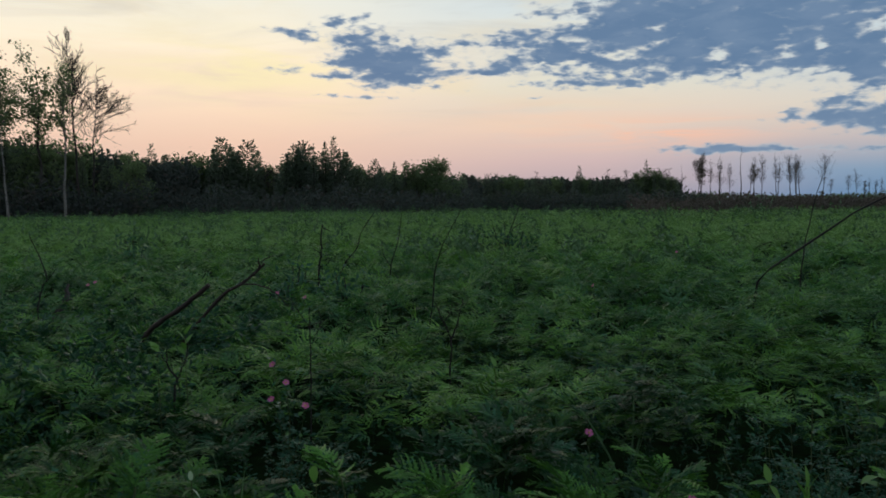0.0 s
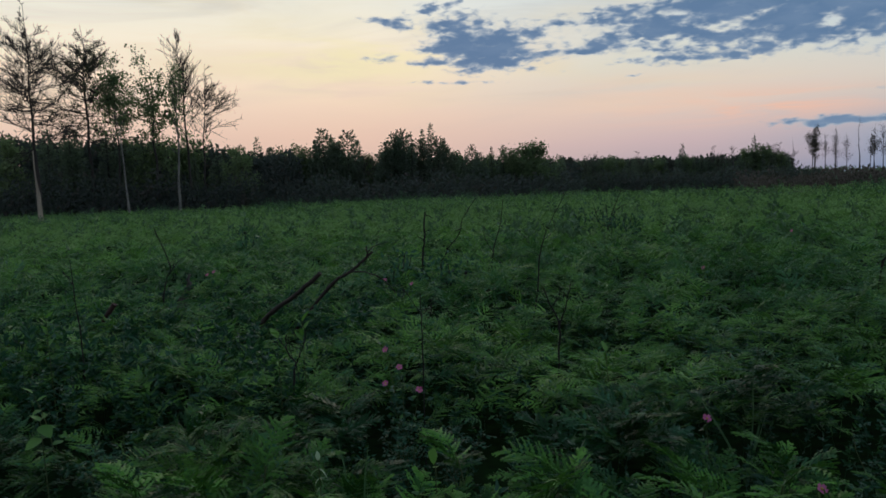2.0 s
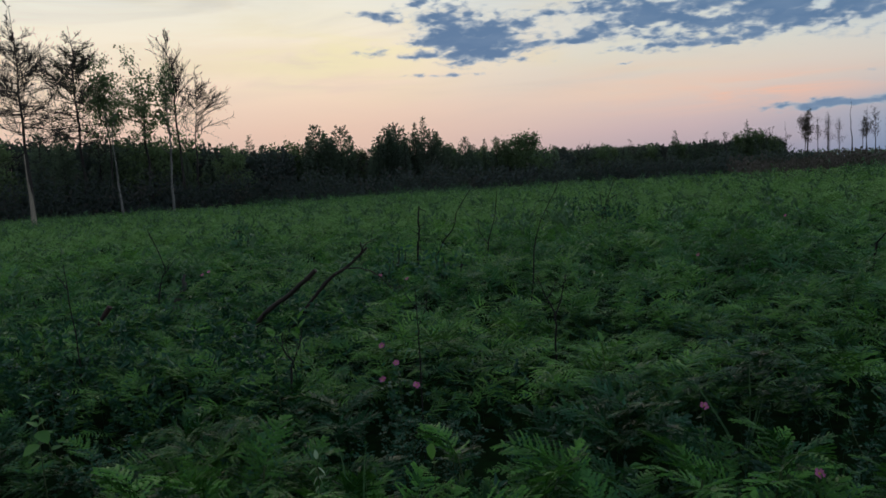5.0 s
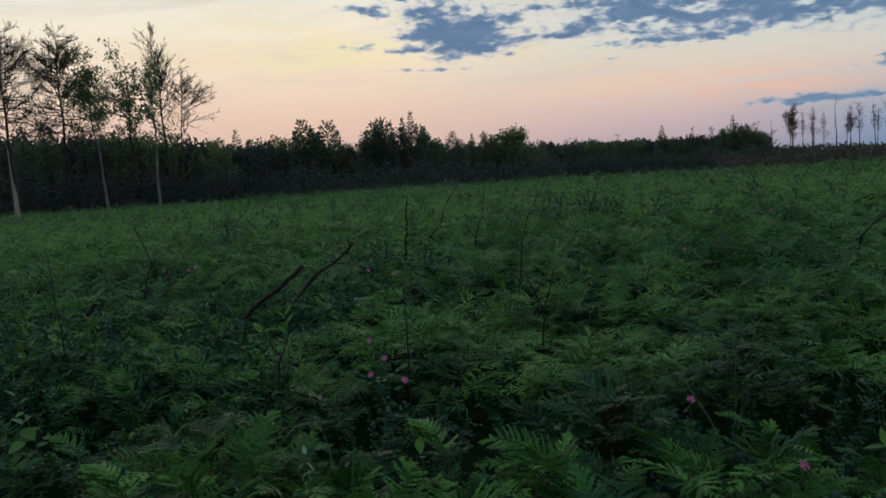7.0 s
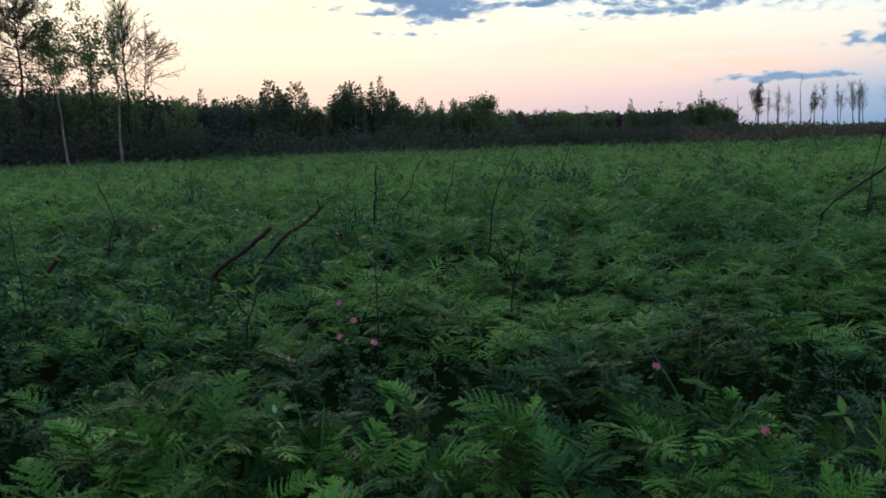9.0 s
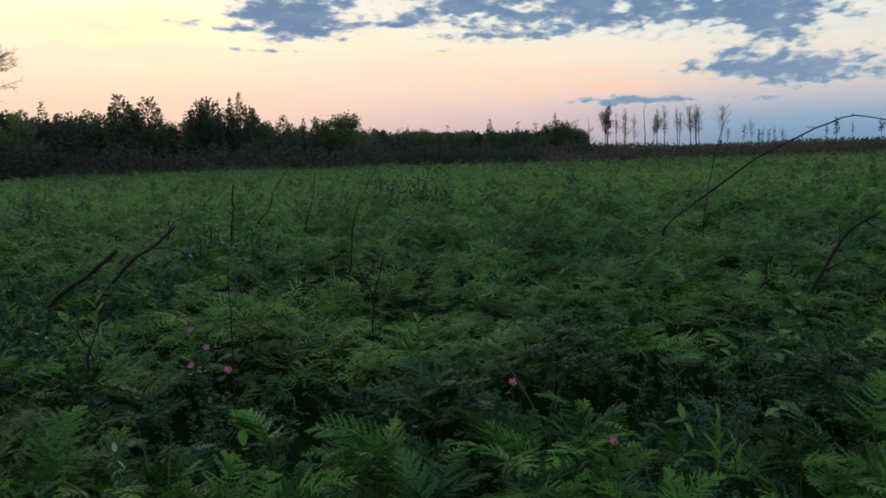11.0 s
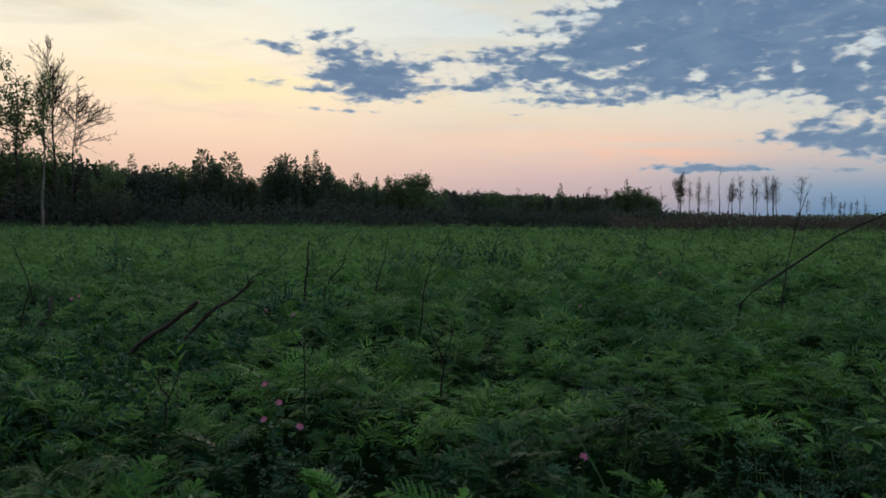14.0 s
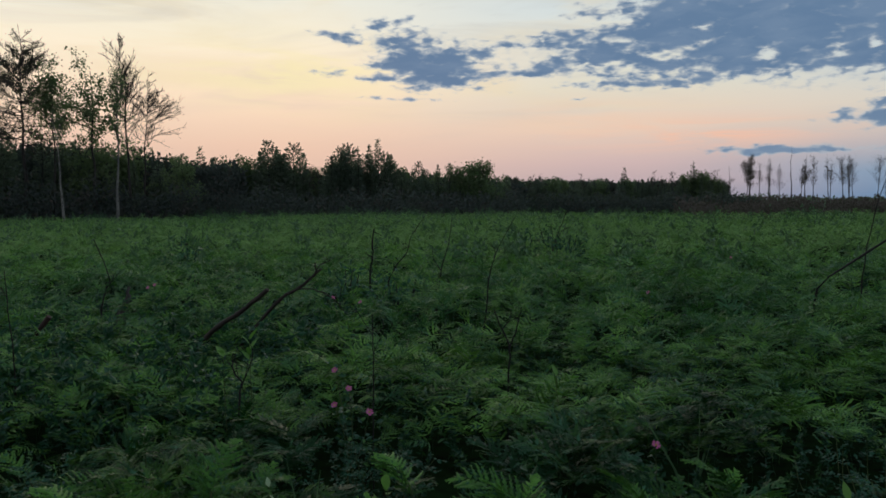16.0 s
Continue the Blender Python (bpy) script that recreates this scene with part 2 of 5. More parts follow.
def leaf_material(name, dark, light, odd=None, patch=0.8, gloss=0.45, thin=0.35, odd_share=0.08, tip=None, sheen=0.32, vary=0.35, tuft=0.0):
    """Green blades: tint differs from leaf to leaf and from patch to patch; light passes through."""
    m, nodes, links, out = material(name)
    isle = nodes.new("ShaderNodeNewGeometry").outputs["Random Per Island"]
    thing = nodes.new("ShaderNodeObjectInfo").outputs["Random"]
    place = stretch(nodes, links, world_noise(nodes, links, patch), 0.33, 0.67)
    add = nodes.new("ShaderNodeMath")
    add.operation = "MULTIPLY_ADD"
    links.new(isle, add.inputs[0])
    add.inputs[1].default_value = vary
    links.new(stretch(nodes, links, thing, 0, 1, -0.5, 0.6), add.inputs[2])
    total = nodes.new("ShaderNodeMath")
    total.operation, total.use_clamp = "MULTIPLY_ADD", True
    links.new(place, total.inputs[0])
    total.inputs[1].default_value = 0.6
    links.new(add.outputs[0], total.inputs[2])
    if tuft:
        # a tint for each tuft or frond
        bit = nodes.new("ShaderNodeMath")
        bit.operation, bit.use_clamp = "ADD", True
        total.use_clamp = False
        links.new(stretch(nodes, links, world_noise(nodes, links, tuft, 1.0), 0.30, 0.70, -0.34, 0.34), bit.inputs[0])
        links.new(total.outputs[0], bit.inputs[1])
        total = bit
    col = mixed(nodes, links, total.outputs[0], dark, light)
    if odd:
        few = stretch(nodes, links, world_noise(nodes, links, patch * 2.7, 1.0), 0.62, 0.70, 0.0, 1.0)
        gate = nodes.new("ShaderNodeMath")
        gate.operation = "LESS_THAN"
        links.new(isle, gate.inputs[0])
        gate.inputs[1].default_value = odd_share
        both = nodes.new("ShaderNodeMath")
        both.operation, both.use_clamp = "MULTIPLY_ADD", True
        links.new(few, both.inputs[0])
        both.inputs[1].default_value = 0.6
        links.new(gate.outputs[0], both.inputs[2])
        col = mixed(nodes, links, both.outputs[0], col, odd)
    if tip:
        xyz = nodes.new("ShaderNodeSeparateXYZ")
        links.new(nodes.new("ShaderNodeTexCoord").outputs["Object"], xyz.inputs[0])
        col = mixed(nodes, links, stretch(nodes, links, xyz.outputs[1], 0.14, 0.36, 0.0, 0.6), col, tip)
    fine = grain(nodes, links, 60.0, 2.0)
    col = mixed(nodes, links, stretch(nodes, links, fine, 0.3, 0.7, 0.0, 0.35), col, dark)
    skin = nodes.new("ShaderNodeBsdfPrincipled")
    links.new(col, skin.inputs["Base Color"])
    skin.inputs["Roughness"].default_value = gloss
    skin.inputs["Specular IOR Level"].default_value = sheen
    through_light = nodes.new("ShaderNodeBsdfTranslucent")
    links.new(mixed(nodes, links, 0.4, col, (0.06, 0.20, 0.015)), through_light.inputs["Color"])
    both = nodes.new("ShaderNodeMixShader")
    both.inputs[0].default_value = thin
    links.new(skin.outputs[0], both.inputs[1])
    links.new(through_light.outputs[0], both.inputs[2])
    links.new(both.outputs[0], out.inputs[0])
    return m


def bark_material(name, dark, light, scale=6.0, squash=(1, 1, 0.25), band=None, rough=0.85):
    m, nodes, links, out = material(name)
    big = grain(nodes, links, scale, 5.0, squash=squash)
    small = grain(nodes, links, scale * 7, 4.0, squash=squash)
    col = mixed(nodes, links, stretch(nodes, links, big, 0.35, 0.65), dark, light)
    col = mixed(nodes, links, stretch(nodes, links, small, 0.45, 0.75, 0, 0.6), col, tuple(v * 0.5 for v in dark))
    if band:
        mark = grain(nodes, links, 2.6, 3.0, squash=(1, 1, 4))
        col = mixed(nodes, links, stretch(nodes, links, mark, 0.58, 0.64), col, band)
    skin = nodes.new("ShaderNodeBsdfPrincipled")
    links.new(col, skin.inputs["Base Color"])
    skin.inputs["Roughness"].default_value = rough
    bump = nodes.new("ShaderNodeBump")
    bump.inputs["Strength"].default_value = 0.5
    bump.inputs["Distance"].default_value = 0.01
    links.new(small, bump.inputs["Height"])
    links.new(bump.outputs[0], skin.inputs["Normal"])
    links.new(skin.outputs[0], out.inputs[0])
    return m


def soil_material():
    m, nodes, links, out = material("field_soil")
    big = world_noise(nodes, links, 0.35, 5.0)
    small = world_noise(nodes, links, 9.0, 6.0)
    # near-black greens: the shade in the gaps between ferns is put into the soil
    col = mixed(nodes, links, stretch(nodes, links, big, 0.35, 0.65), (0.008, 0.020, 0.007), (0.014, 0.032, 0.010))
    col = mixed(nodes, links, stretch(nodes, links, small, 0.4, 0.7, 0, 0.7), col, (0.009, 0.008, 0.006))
    skin = nodes.new("ShaderNodeBsdfPrincipled")
    links.new(col, skin.inputs["Base Color"])
    skin.inputs["Roughness"].default_value = 0.95
    skin.inputs["Specular IOR Level"].default_value = 0.0
    bump = nodes.new("ShaderNodeBump")
    bump.inputs["Strength"].default_value = 0.8
    bump.inputs["Distance"].default_value = 0.05
    links.new(small, bump.inputs["Height"])
    links.new(bump.outputs[0], skin.inputs["Normal"])
    links.new(skin.outputs[0], out.inputs[0])
    return m


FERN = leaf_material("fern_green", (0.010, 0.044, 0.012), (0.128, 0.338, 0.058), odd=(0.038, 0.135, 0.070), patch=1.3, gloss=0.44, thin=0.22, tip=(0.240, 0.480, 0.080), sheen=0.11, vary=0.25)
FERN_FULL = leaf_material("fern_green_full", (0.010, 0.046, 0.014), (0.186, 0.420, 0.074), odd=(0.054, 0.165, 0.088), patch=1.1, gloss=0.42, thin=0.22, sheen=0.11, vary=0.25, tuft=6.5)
# yellower and paler far green, with the haze of distance put into the colour
FERN_FAR_PALE = leaf_material("fern_green_far_pale", (0.108, 0.230, 0.076), (0.222, 0.400, 0.116), odd=(0.15, 0.22, 0.09), patch=0.35, gloss=0.6, sheen=0.14, vary=0.2, tuft=1.6)
# brighter copy of the fern green: lit tops of the growth are in its colour
FERN_MID_LIT = leaf_material("fern_green_mid_lit", (0.030, 0.108, 0.030), (0.265, 0.545, 0.104), odd=(0.075, 0.205, 0.110), patch=0.7, gloss=0.40, sheen=0.16, vary=0.25, tuft=4.2)
STALK = bark_material("fern_stalk", (0.045, 0.075, 0.022), (0.08, 0.11, 0.03), 12.0)
WEED = leaf_material("weed_leaf", (0.010, 0.048, 0.026), (0.034, 0.125, 0.068), odd=(0.07, 0.19, 0.04), patch=1.4, thin=0.2)
WEED_BLUE = leaf_material("weed_leaf_blue", (0.010, 0.044, 0.027), (0.034, 0.115, 0.066), patch=1.4, thin=0.2, sheen=0.08, gloss=0.4, vary=0.4)
WEED_FAR = leaf_material("bush_leaf", (0.050, 0.112, 0.056), (0.100, 0.195, 0.085), patch=0.3, thin=0.25)
SPROUT = leaf_material("sprout_leaf", (0.085, 0.210, 0.045), (0.150, 0.320, 0.068), patch=3.0, thin=0.45)
# haze over the woods is put into the needle, poplar and brush colours
NEEDLE = leaf_material("conifer_needle", (0.140, 0.172, 0.138), (0.215, 0.250, 0.175), patch=0.12, gloss=0.8, thin=0.45, sheen=0.04, vary=0.25)
NEEDLE_DULL = leaf_material("larch_needle", (0.062, 0.062, 0.040), (0.098, 0.092, 0.056), patch=0.12, gloss=0.7, thin=0.3, sheen=0.08)
POPLAR = leaf_material("poplar_leaf", (0.150, 0.195, 0.110), (0.250, 0.300, 0.160), patch=0.2, thin=0.60, gloss=0.7, sheen=0.08, vary=0.3)
BRUSH = leaf_material("brush_leaf", (0.064, 0.075, 0.070), (0.090, 0.103, 0.092), odd=(0.102, 0.082, 0.070), patch=0.15, thin=0.2, gloss=0.8, sheen=0.04, vary=0.12)
SCRUB = leaf_material("scrub_leaf", (0.095, 0.080, 0.072), (0.130, 0.106, 0.090), odd=(0.07, 0.07, 0.048), patch=0.25, thin=0.1, gloss=0.8, sheen=0.05, vary=0.2)
BARK = bark_material("tree_bark", (0.022, 0.018, 0.015), (0.042, 0.035, 0.030))
BARK_GREY = bark_material("aspen_bark", (0.09, 0.085, 0.075), (0.20, 0.19, 0.165), band=(0.05, 0.045, 0.04))
BARK_PALE = bark_material("birch_bark", (0.13, 0.125, 0.11), (0.26, 0.25, 0.22), band=(0.06, 0.055, 0.05))
BARE_WOOD = bark_material("stripped_wood", (0.27, 0.22, 0.16), (0.44, 0.37, 0.28), 4.0, (2, 2, 0.12))
DEAD_WOOD = bark_material("dead_wood", (0.018, 0.013, 0.010), (0.048, 0.034, 0.026), 8.0)
TWIG = bark_material("dark_twig", (0.007, 0.006, 0.005), (0.018, 0.014, 0.012), 20.0)
GREY_WOOD = bark_material("weathered_wood", (0.055, 0.050, 0.046), (0.12, 0.11, 0.10), 9.0, (2, 2, 0.2))
RED_WOOD = bark_material("rotten_wood", (0.022, 0.010, 0.008), (0.055, 0.024, 0.018), 12.0)
PETAL = leaf_material("rose_petal", (0.50, 0.10, 0.30), (0.68, 0.20, 0.44), patch=5.0, thin=0.4, gloss=0.6)
POLLEN = leaf_material("rose_centre", (0.45, 0.30, 0.04), (0.6, 0.42, 0.08), patch=30.0, thin=0.1)
PALE_LEAF = leaf_material("pale_leaf", (0.24, 0.36, 0.20), (0.36, 0.48, 0.30), patch=5.0, thin=0.3)
SEED = leaf_material("pale_seed_head", (0.30, 0.28, 0.20), (0.48, 0.45, 0.34), patch=5.0, thin=0.3)
SOIL = soil_material()


# ------------------------------------------------------------------ mesh tools
class Shape:
    """Collects four-sided faces."""

    def __init__(self):
        self.v, self.q, self.n = [], [], 0

    def add(self, v, q):
        v = np.asarray(v, float).reshape(-1, 3)
        self.v.append(v)
        self.q.append(np.asarray(q, int).reshape(-1, 4) + self.n)
        self.n += len(v)

    def arrays(self):
        return np.concatenate(self.v), np.concatenate(self.q)

    def mesh(self, name, mat, smooth=False):
        v, q = self.arrays()
        return quad_mesh(name, v, q, mat, smooth)


def quad_mesh(name, v, q, mat, smooth=False):
    me = bpy.data.meshes.new(name)
    me.vertices.add(len(v))
    me.vertices.foreach_set("co", np.ascontiguousarray(v, np.float32).ravel())
    me.loops.add(q.size)
    me.loops.foreach_set("vertex_index", np.ascontiguousarray(q, np.int32).ravel())
    me.polygons.add(len(q))
    me.polygons.foreach_set("loop_start", np.arange(0, q.size, 4, dtype=np.int32))
    me.polygons.foreach_set("use_smooth", np.full(len(q), smooth))
    me.update(calc_edges=True)
    me.validate()
    me.materials.append(mat)
    return me


def part(name, me, parent, label=""):
    ob = new(name, me)
    ob.parent = parent
    return tagged(ob, label) if label else ob


def unit(v):
    v = np.asarray(v, float)
    return v / (np.linalg.norm(v, axis=-1, keepdims=True) + 1e-9)


def tube(shape, pts, radii, sides=5):
    """A tapered tube along a line of points."""
    pts = np.asarray(pts, float)
    radii = np.broadcast_to(np.asarray(radii, float), (len(pts),))
    ways = unit(np.gradient(pts, axis=0))
    ref = np.where(np.abs(ways[:, 2:3]) > 0.9, np.array([[1.0, 0, 0]]), np.array([[0, 0, 1.0]]))
    a = unit(np.cross(ways, ref))
    b = np.cross(ways, a)
    turn = np.arange(sides) / sides * 2 * np.pi
    ring = pts[:, None] + radii[:, None, None] * (np.cos(turn)[None, :, None] * a[:, None] + np.sin(turn)[None, :, None] * b[:, None])
    i = np.arange(len(pts) - 1)[:, None] * sides
    j, k = np.arange(sides)[None], (np.arange(sides) + 1)[None] % sides
    shape.add(ring, np.stack([i + j, i + k, i + sides + k, i + sides + j], -1))
    if sides == 4:
        shape.add(ring[-1], [[0, 1, 2, 3]])
    if sides == 6:
        shape.add(ring[-1], [[0, 1, 2, 3], [0, 3, 4, 5]])


def kites(shape, base, way, side, length, width, at=0.4, lift=0.0):
    """Pointed leaf blades: arrays of foot, direction, sideways direction, length and width."""
    base, way, side = (np.asarray(x, float).reshape(-1, 3) for x in (base, way, side))
    n = len(base)
    length = np.broadcast_to(np.asarray(length, float), (n,))[:, None]
    width = np.broadcast_to(np.asarray(width, float), (n,))[:, None]
    mid = base + way * length * at
    bend = np.cross(side, way) * length * lift
    v = np.stack([base, mid + side * width / 2 - bend, base + way * length, mid - side * width / 2 - bend], 1)
    shape.add(v, np.arange(4 * n).reshape(n, 4))


def random_ways(rng, n, up=0.0, flat=1.0):
    v = rng.normal(size=(n, 3))
    v[:, 2] = v[:, 2] * flat + up
    return unit(v)


def cross_side(way, rng):
    return unit(np.cross(way, rng.normal(size=way.shape)))


def spread(v, q, places, turns, tilts, leans, sizes):
    """Copies of one shape as one array: turned round z, tipped forward and sideways, scaled, placed."""
    n = len(places)
    ct, st = np.cos(tilts), np.sin(tilts)
    cl, sl = np.cos(leans), np.sin(leans)
    cz, sz = np.cos(turns), np.sin(turns)
    o, z = np.ones(n), np.zeros(n)
    rx = np.stack([o, z, z, z, ct, -st, z, st, ct], -1).reshape(n, 3, 3)
    ry = np.stack([cl, z, sl, z, o, z, -sl, z, cl], -1).reshape(n, 3, 3)
    rz = np.stack([cz, -sz, z, sz, cz, z, z, z, o], -1).reshape(n, 3, 3)
    m = rz @ ry @ rx * np.asarray(sizes)[:, None, None]
    vv = np.einsum("nij,kj->nki", m, v) + np.asarray(places)[:, None]
    qq = q[None] + (np.arange(n) * len(v))[:, None, None]
    return vv.reshape(-1, 3), qq.reshape(-1, 4)


# ------------------------------------------------------------------ lie of the land
def land(x, y):
    """Height of the soil: nearly level old field with soft hummocks."""
    x, y = np.asarray(x, float), np.asarray(y, float)
    return 0.05 * np.sin(x * 0.9 + 1.0) * np.sin(y * 0.7) + 0.04 * np.sin(x * 0.31 + y * 0.23)


# where the near growth sinks into dark hollows, and where it stands in clumps
HOLLOWS = ((1.24, 4.57), (1.53, 3.92), (2.16, 6.07), (-0.77, 3.83), (1.61, 3.95), (-2.92, 4.15), (-2.56, 4.02), (-2, 4.2), (-0.88, 4.03), (-0.55, 3.65), (-0.44, 3.23), (-0.25, 3.79), (0.79, 3.68), (0.93, 3.52), (1.29, 3.48), (1.19, 3.4), (-0.35, 3.41), (-2.65, 4.03), (-2.1, 3.21))
CLUMPS = ((-1.75, 3.16), (-1.38, 2.67), (-1.05, 2.68), (-0.79, 2.69), (-1.16, 3.83), (-0.55, 3.95), (-0.08, 2.67), (0.04, 2.69), (0.17, 3.42), (0.39, 3.64), (0.4, 2.66), (0.74, 2.64), (-0.49, 2.67), (1.26, 2.57), (1.66, 2.94), (-1.58, 2.88), (1.2, 4.01))


def swell(x, y):
    """How tall the growth stands, 0 to 1, in clumps and hollows."""
    x, y = np.asarray(x, float), np.asarray(y, float)
    s = np.sin(x * 2.1 + 0.7 * np.sin(y * 1.3)) * np.sin(y * 1.9 + 0.9 * np.sin(x * 1.1 + 2)) + 0.6 * np.sin(x * 4.3 + y * 2.2) * np.sin(y * 3.7 - x * 1.4 + 1)
    s = 0.55 + 0.30 * s
    for cx, cy in HOLLOWS:
        s = s - 0.75 * np.exp(-((x - cx) ** 2 + (y - cy) ** 2) / 0.085)
    for cx, cy in CLUMPS:
        s = s + 0.55 * np.exp(-((x - cx) ** 2 + (y - cy) ** 2) / 0.04)
    return np.clip(s, 0, 1)


def ground():
    ring = np.concatenate([np.arange(-12, 12.01, 0.5), ])
    far = np.array([14, 17, 21, 26, 32, 40, 50, 62, 78, 98, 125, 165, 220, 300, 420, 600, 900, 1400, 2200, 3500, 4800])
    xs = np.concatenate([-far[::-1], ring, far])
    ys = xs + 6
    gx, gy = np.meshgrid(xs, ys)
    far_fall = 0.012 * np.clip(np.hypot(gx, gy) - 125, 0, None)
    v = np.stack([gx, gy, land(gx, gy) * np.exp(-(np.hypot(gx, gy) / 200) ** 2) - far_fall], -1).reshape(-1, 3)
    n = len(xs)
    i, j = np.meshgrid(np.arange(n - 1), np.arange(n - 1), indexing="ij")
    a = (i * n + j).ravel()
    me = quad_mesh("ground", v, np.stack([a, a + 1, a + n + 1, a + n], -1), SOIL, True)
    tagged(new("ground", me), "leaf-littered soil of an overgrown field, shade between ferns in its colour", "ground", kind="structure")


ground()


# ------------------------------------------------------------------ trees
def bent_line(rng, start, way, length, n, curl=0.0, wander=0.08):
    """A branch line that bends up (curl over 0) or down on its way."""
    pts, p, d = [np.array(start, float)], np.array(start, float), unit(way)
    for _ in range(n):
        d = unit(d + np.array([0, 0, curl / n]) + rng.normal(size=3) * wander)
        p = p + d * length / n
        pts.append(p)
    return np.array(pts)


def trunk_line(rng, height, lean, n=9, wander=0.012):
    t = np.linspace(0, 1, n)
    pts = np.stack([lean[0] * t, lean[1] * t, -0.15 + (height + 0.15) * t], -1)
    pts[1:-1, :2] += rng.normal(size=(n - 2, 2)) * wander * height * 0.4
    return pts


def along(pts, t):
    i = np.clip(t * (len(pts) - 1), 0, len(pts) - 1.001)
    k = int(i)
    return pts[k] + (pts[k + 1] - pts[k]) * (i - k)


def skeleton_tree(rng, height, r0, start, count, reach, rise, lean=(0, 0), curl=0.3, twigs=5, fine=3, side=None, thick=1.0):
    """Trunk and limbs of a tree; also the twig ends, where leaves may sit."""
    trunk, limbs, ends = Shape(), [], []
    line = trunk_line(rng, height, lean)
    radii = r0 * (1 - 0.93 * np.linspace(0, 1, len(line)) ** 0.9)
    tube(trunk, line, radii, 7)
    for b in range(count):
        h = start + (1 - start) * (0.55 * (b + rng.random()) / count + 0.45 * rng.random())
        u = (h - start) / (1 - start)
        az = b * 2.4 + rng.random() * 1.4
        if side is not None and rng.random() < 0.6:
            az = side + rng.normal() * 0.5
        length = reach(u) * rng.uniform(0.42, 1.12)
        e = rise(u) + rng.normal() * 0.16
        way = (math.cos(az) * math.cos(e), math.sin(az) * math.cos(e), math.sin(e))
        limb = bent_line(rng, along(line, min(h, 0.985)), way, length, 6, curl, 0.13)
        rb = max(0.014, 0.28 * r0 * (1 - 0.75 * u)) * thick
        one = Shape()
        limbs.append(one)
        tube(one, limb, np.linspace(rb, 0.012 * thick, 7), 4)
        for s in range(twigs):
            t = 0.2 + 0.8 * (s + rng.random()) / twigs
            root = along(limb, min(t, 0.99))
            w = unit(unit(limb[-1] - limb[0]) + rng.normal(size=3) * 0.48 + np.array([0, 0, 0.12 + 0.5 * curl]))
            tw = bent_line(rng, root, w, length * rng.uniform(0.16, 0.46) * (1.2 - 0.6 * t), 3, curl, 0.2)
            tube(one, tw, np.linspace(0.017, 0.009, 4) * thick, 3)
            ends.append((tw[-1], w))
            ends.append((tw[1], w))
            for _ in range(fine):
                w2 = unit(w + rng.normal(size=3) * 0.5 + np.array([0, 0, 0.2]))
                t2 = bent_line(rng, along(tw, rng.uniform(0.2, 0.99)), w2, length * rng.uniform(0.08, 0.22), 2, 0.2, 0.2)
                tube(one, t2, np.array((0.011, 0.009, 0.007)) * thick, 3)
                ends.append((t2[-1], w2))
    return trunk, limbs, ends


def joined(shapes):
    s = Shape()
    for o in shapes:
        s.add(*o.arrays())
    return s


def each(shapes, mat):
    """One branch part for each limb."""
    return tuple(("branch", s.mesh("branch", mat)) for s in shapes)


def leaf_crown(rng, ends, per, size, radius, keep=1.0):
    """Loose leaf clusters round twig ends."""
    pts = np.array([e[0] for e in ends])
    if keep < 1:
        pts = pts[rng.random(len(pts)) < keep]
    at = np.repeat(pts, per, 0) + rng.normal(size=(len(pts) * per, 3)) * radius
    way = random_ways(rng, len(at), -0.2)
    s = Shape()
    length = rng.uniform(0.7, 1.3, len(at)) * size
    kites(s, at, way, cross_side(way, rng), length, length * 0.75, 0.45, 0.08)
    return s


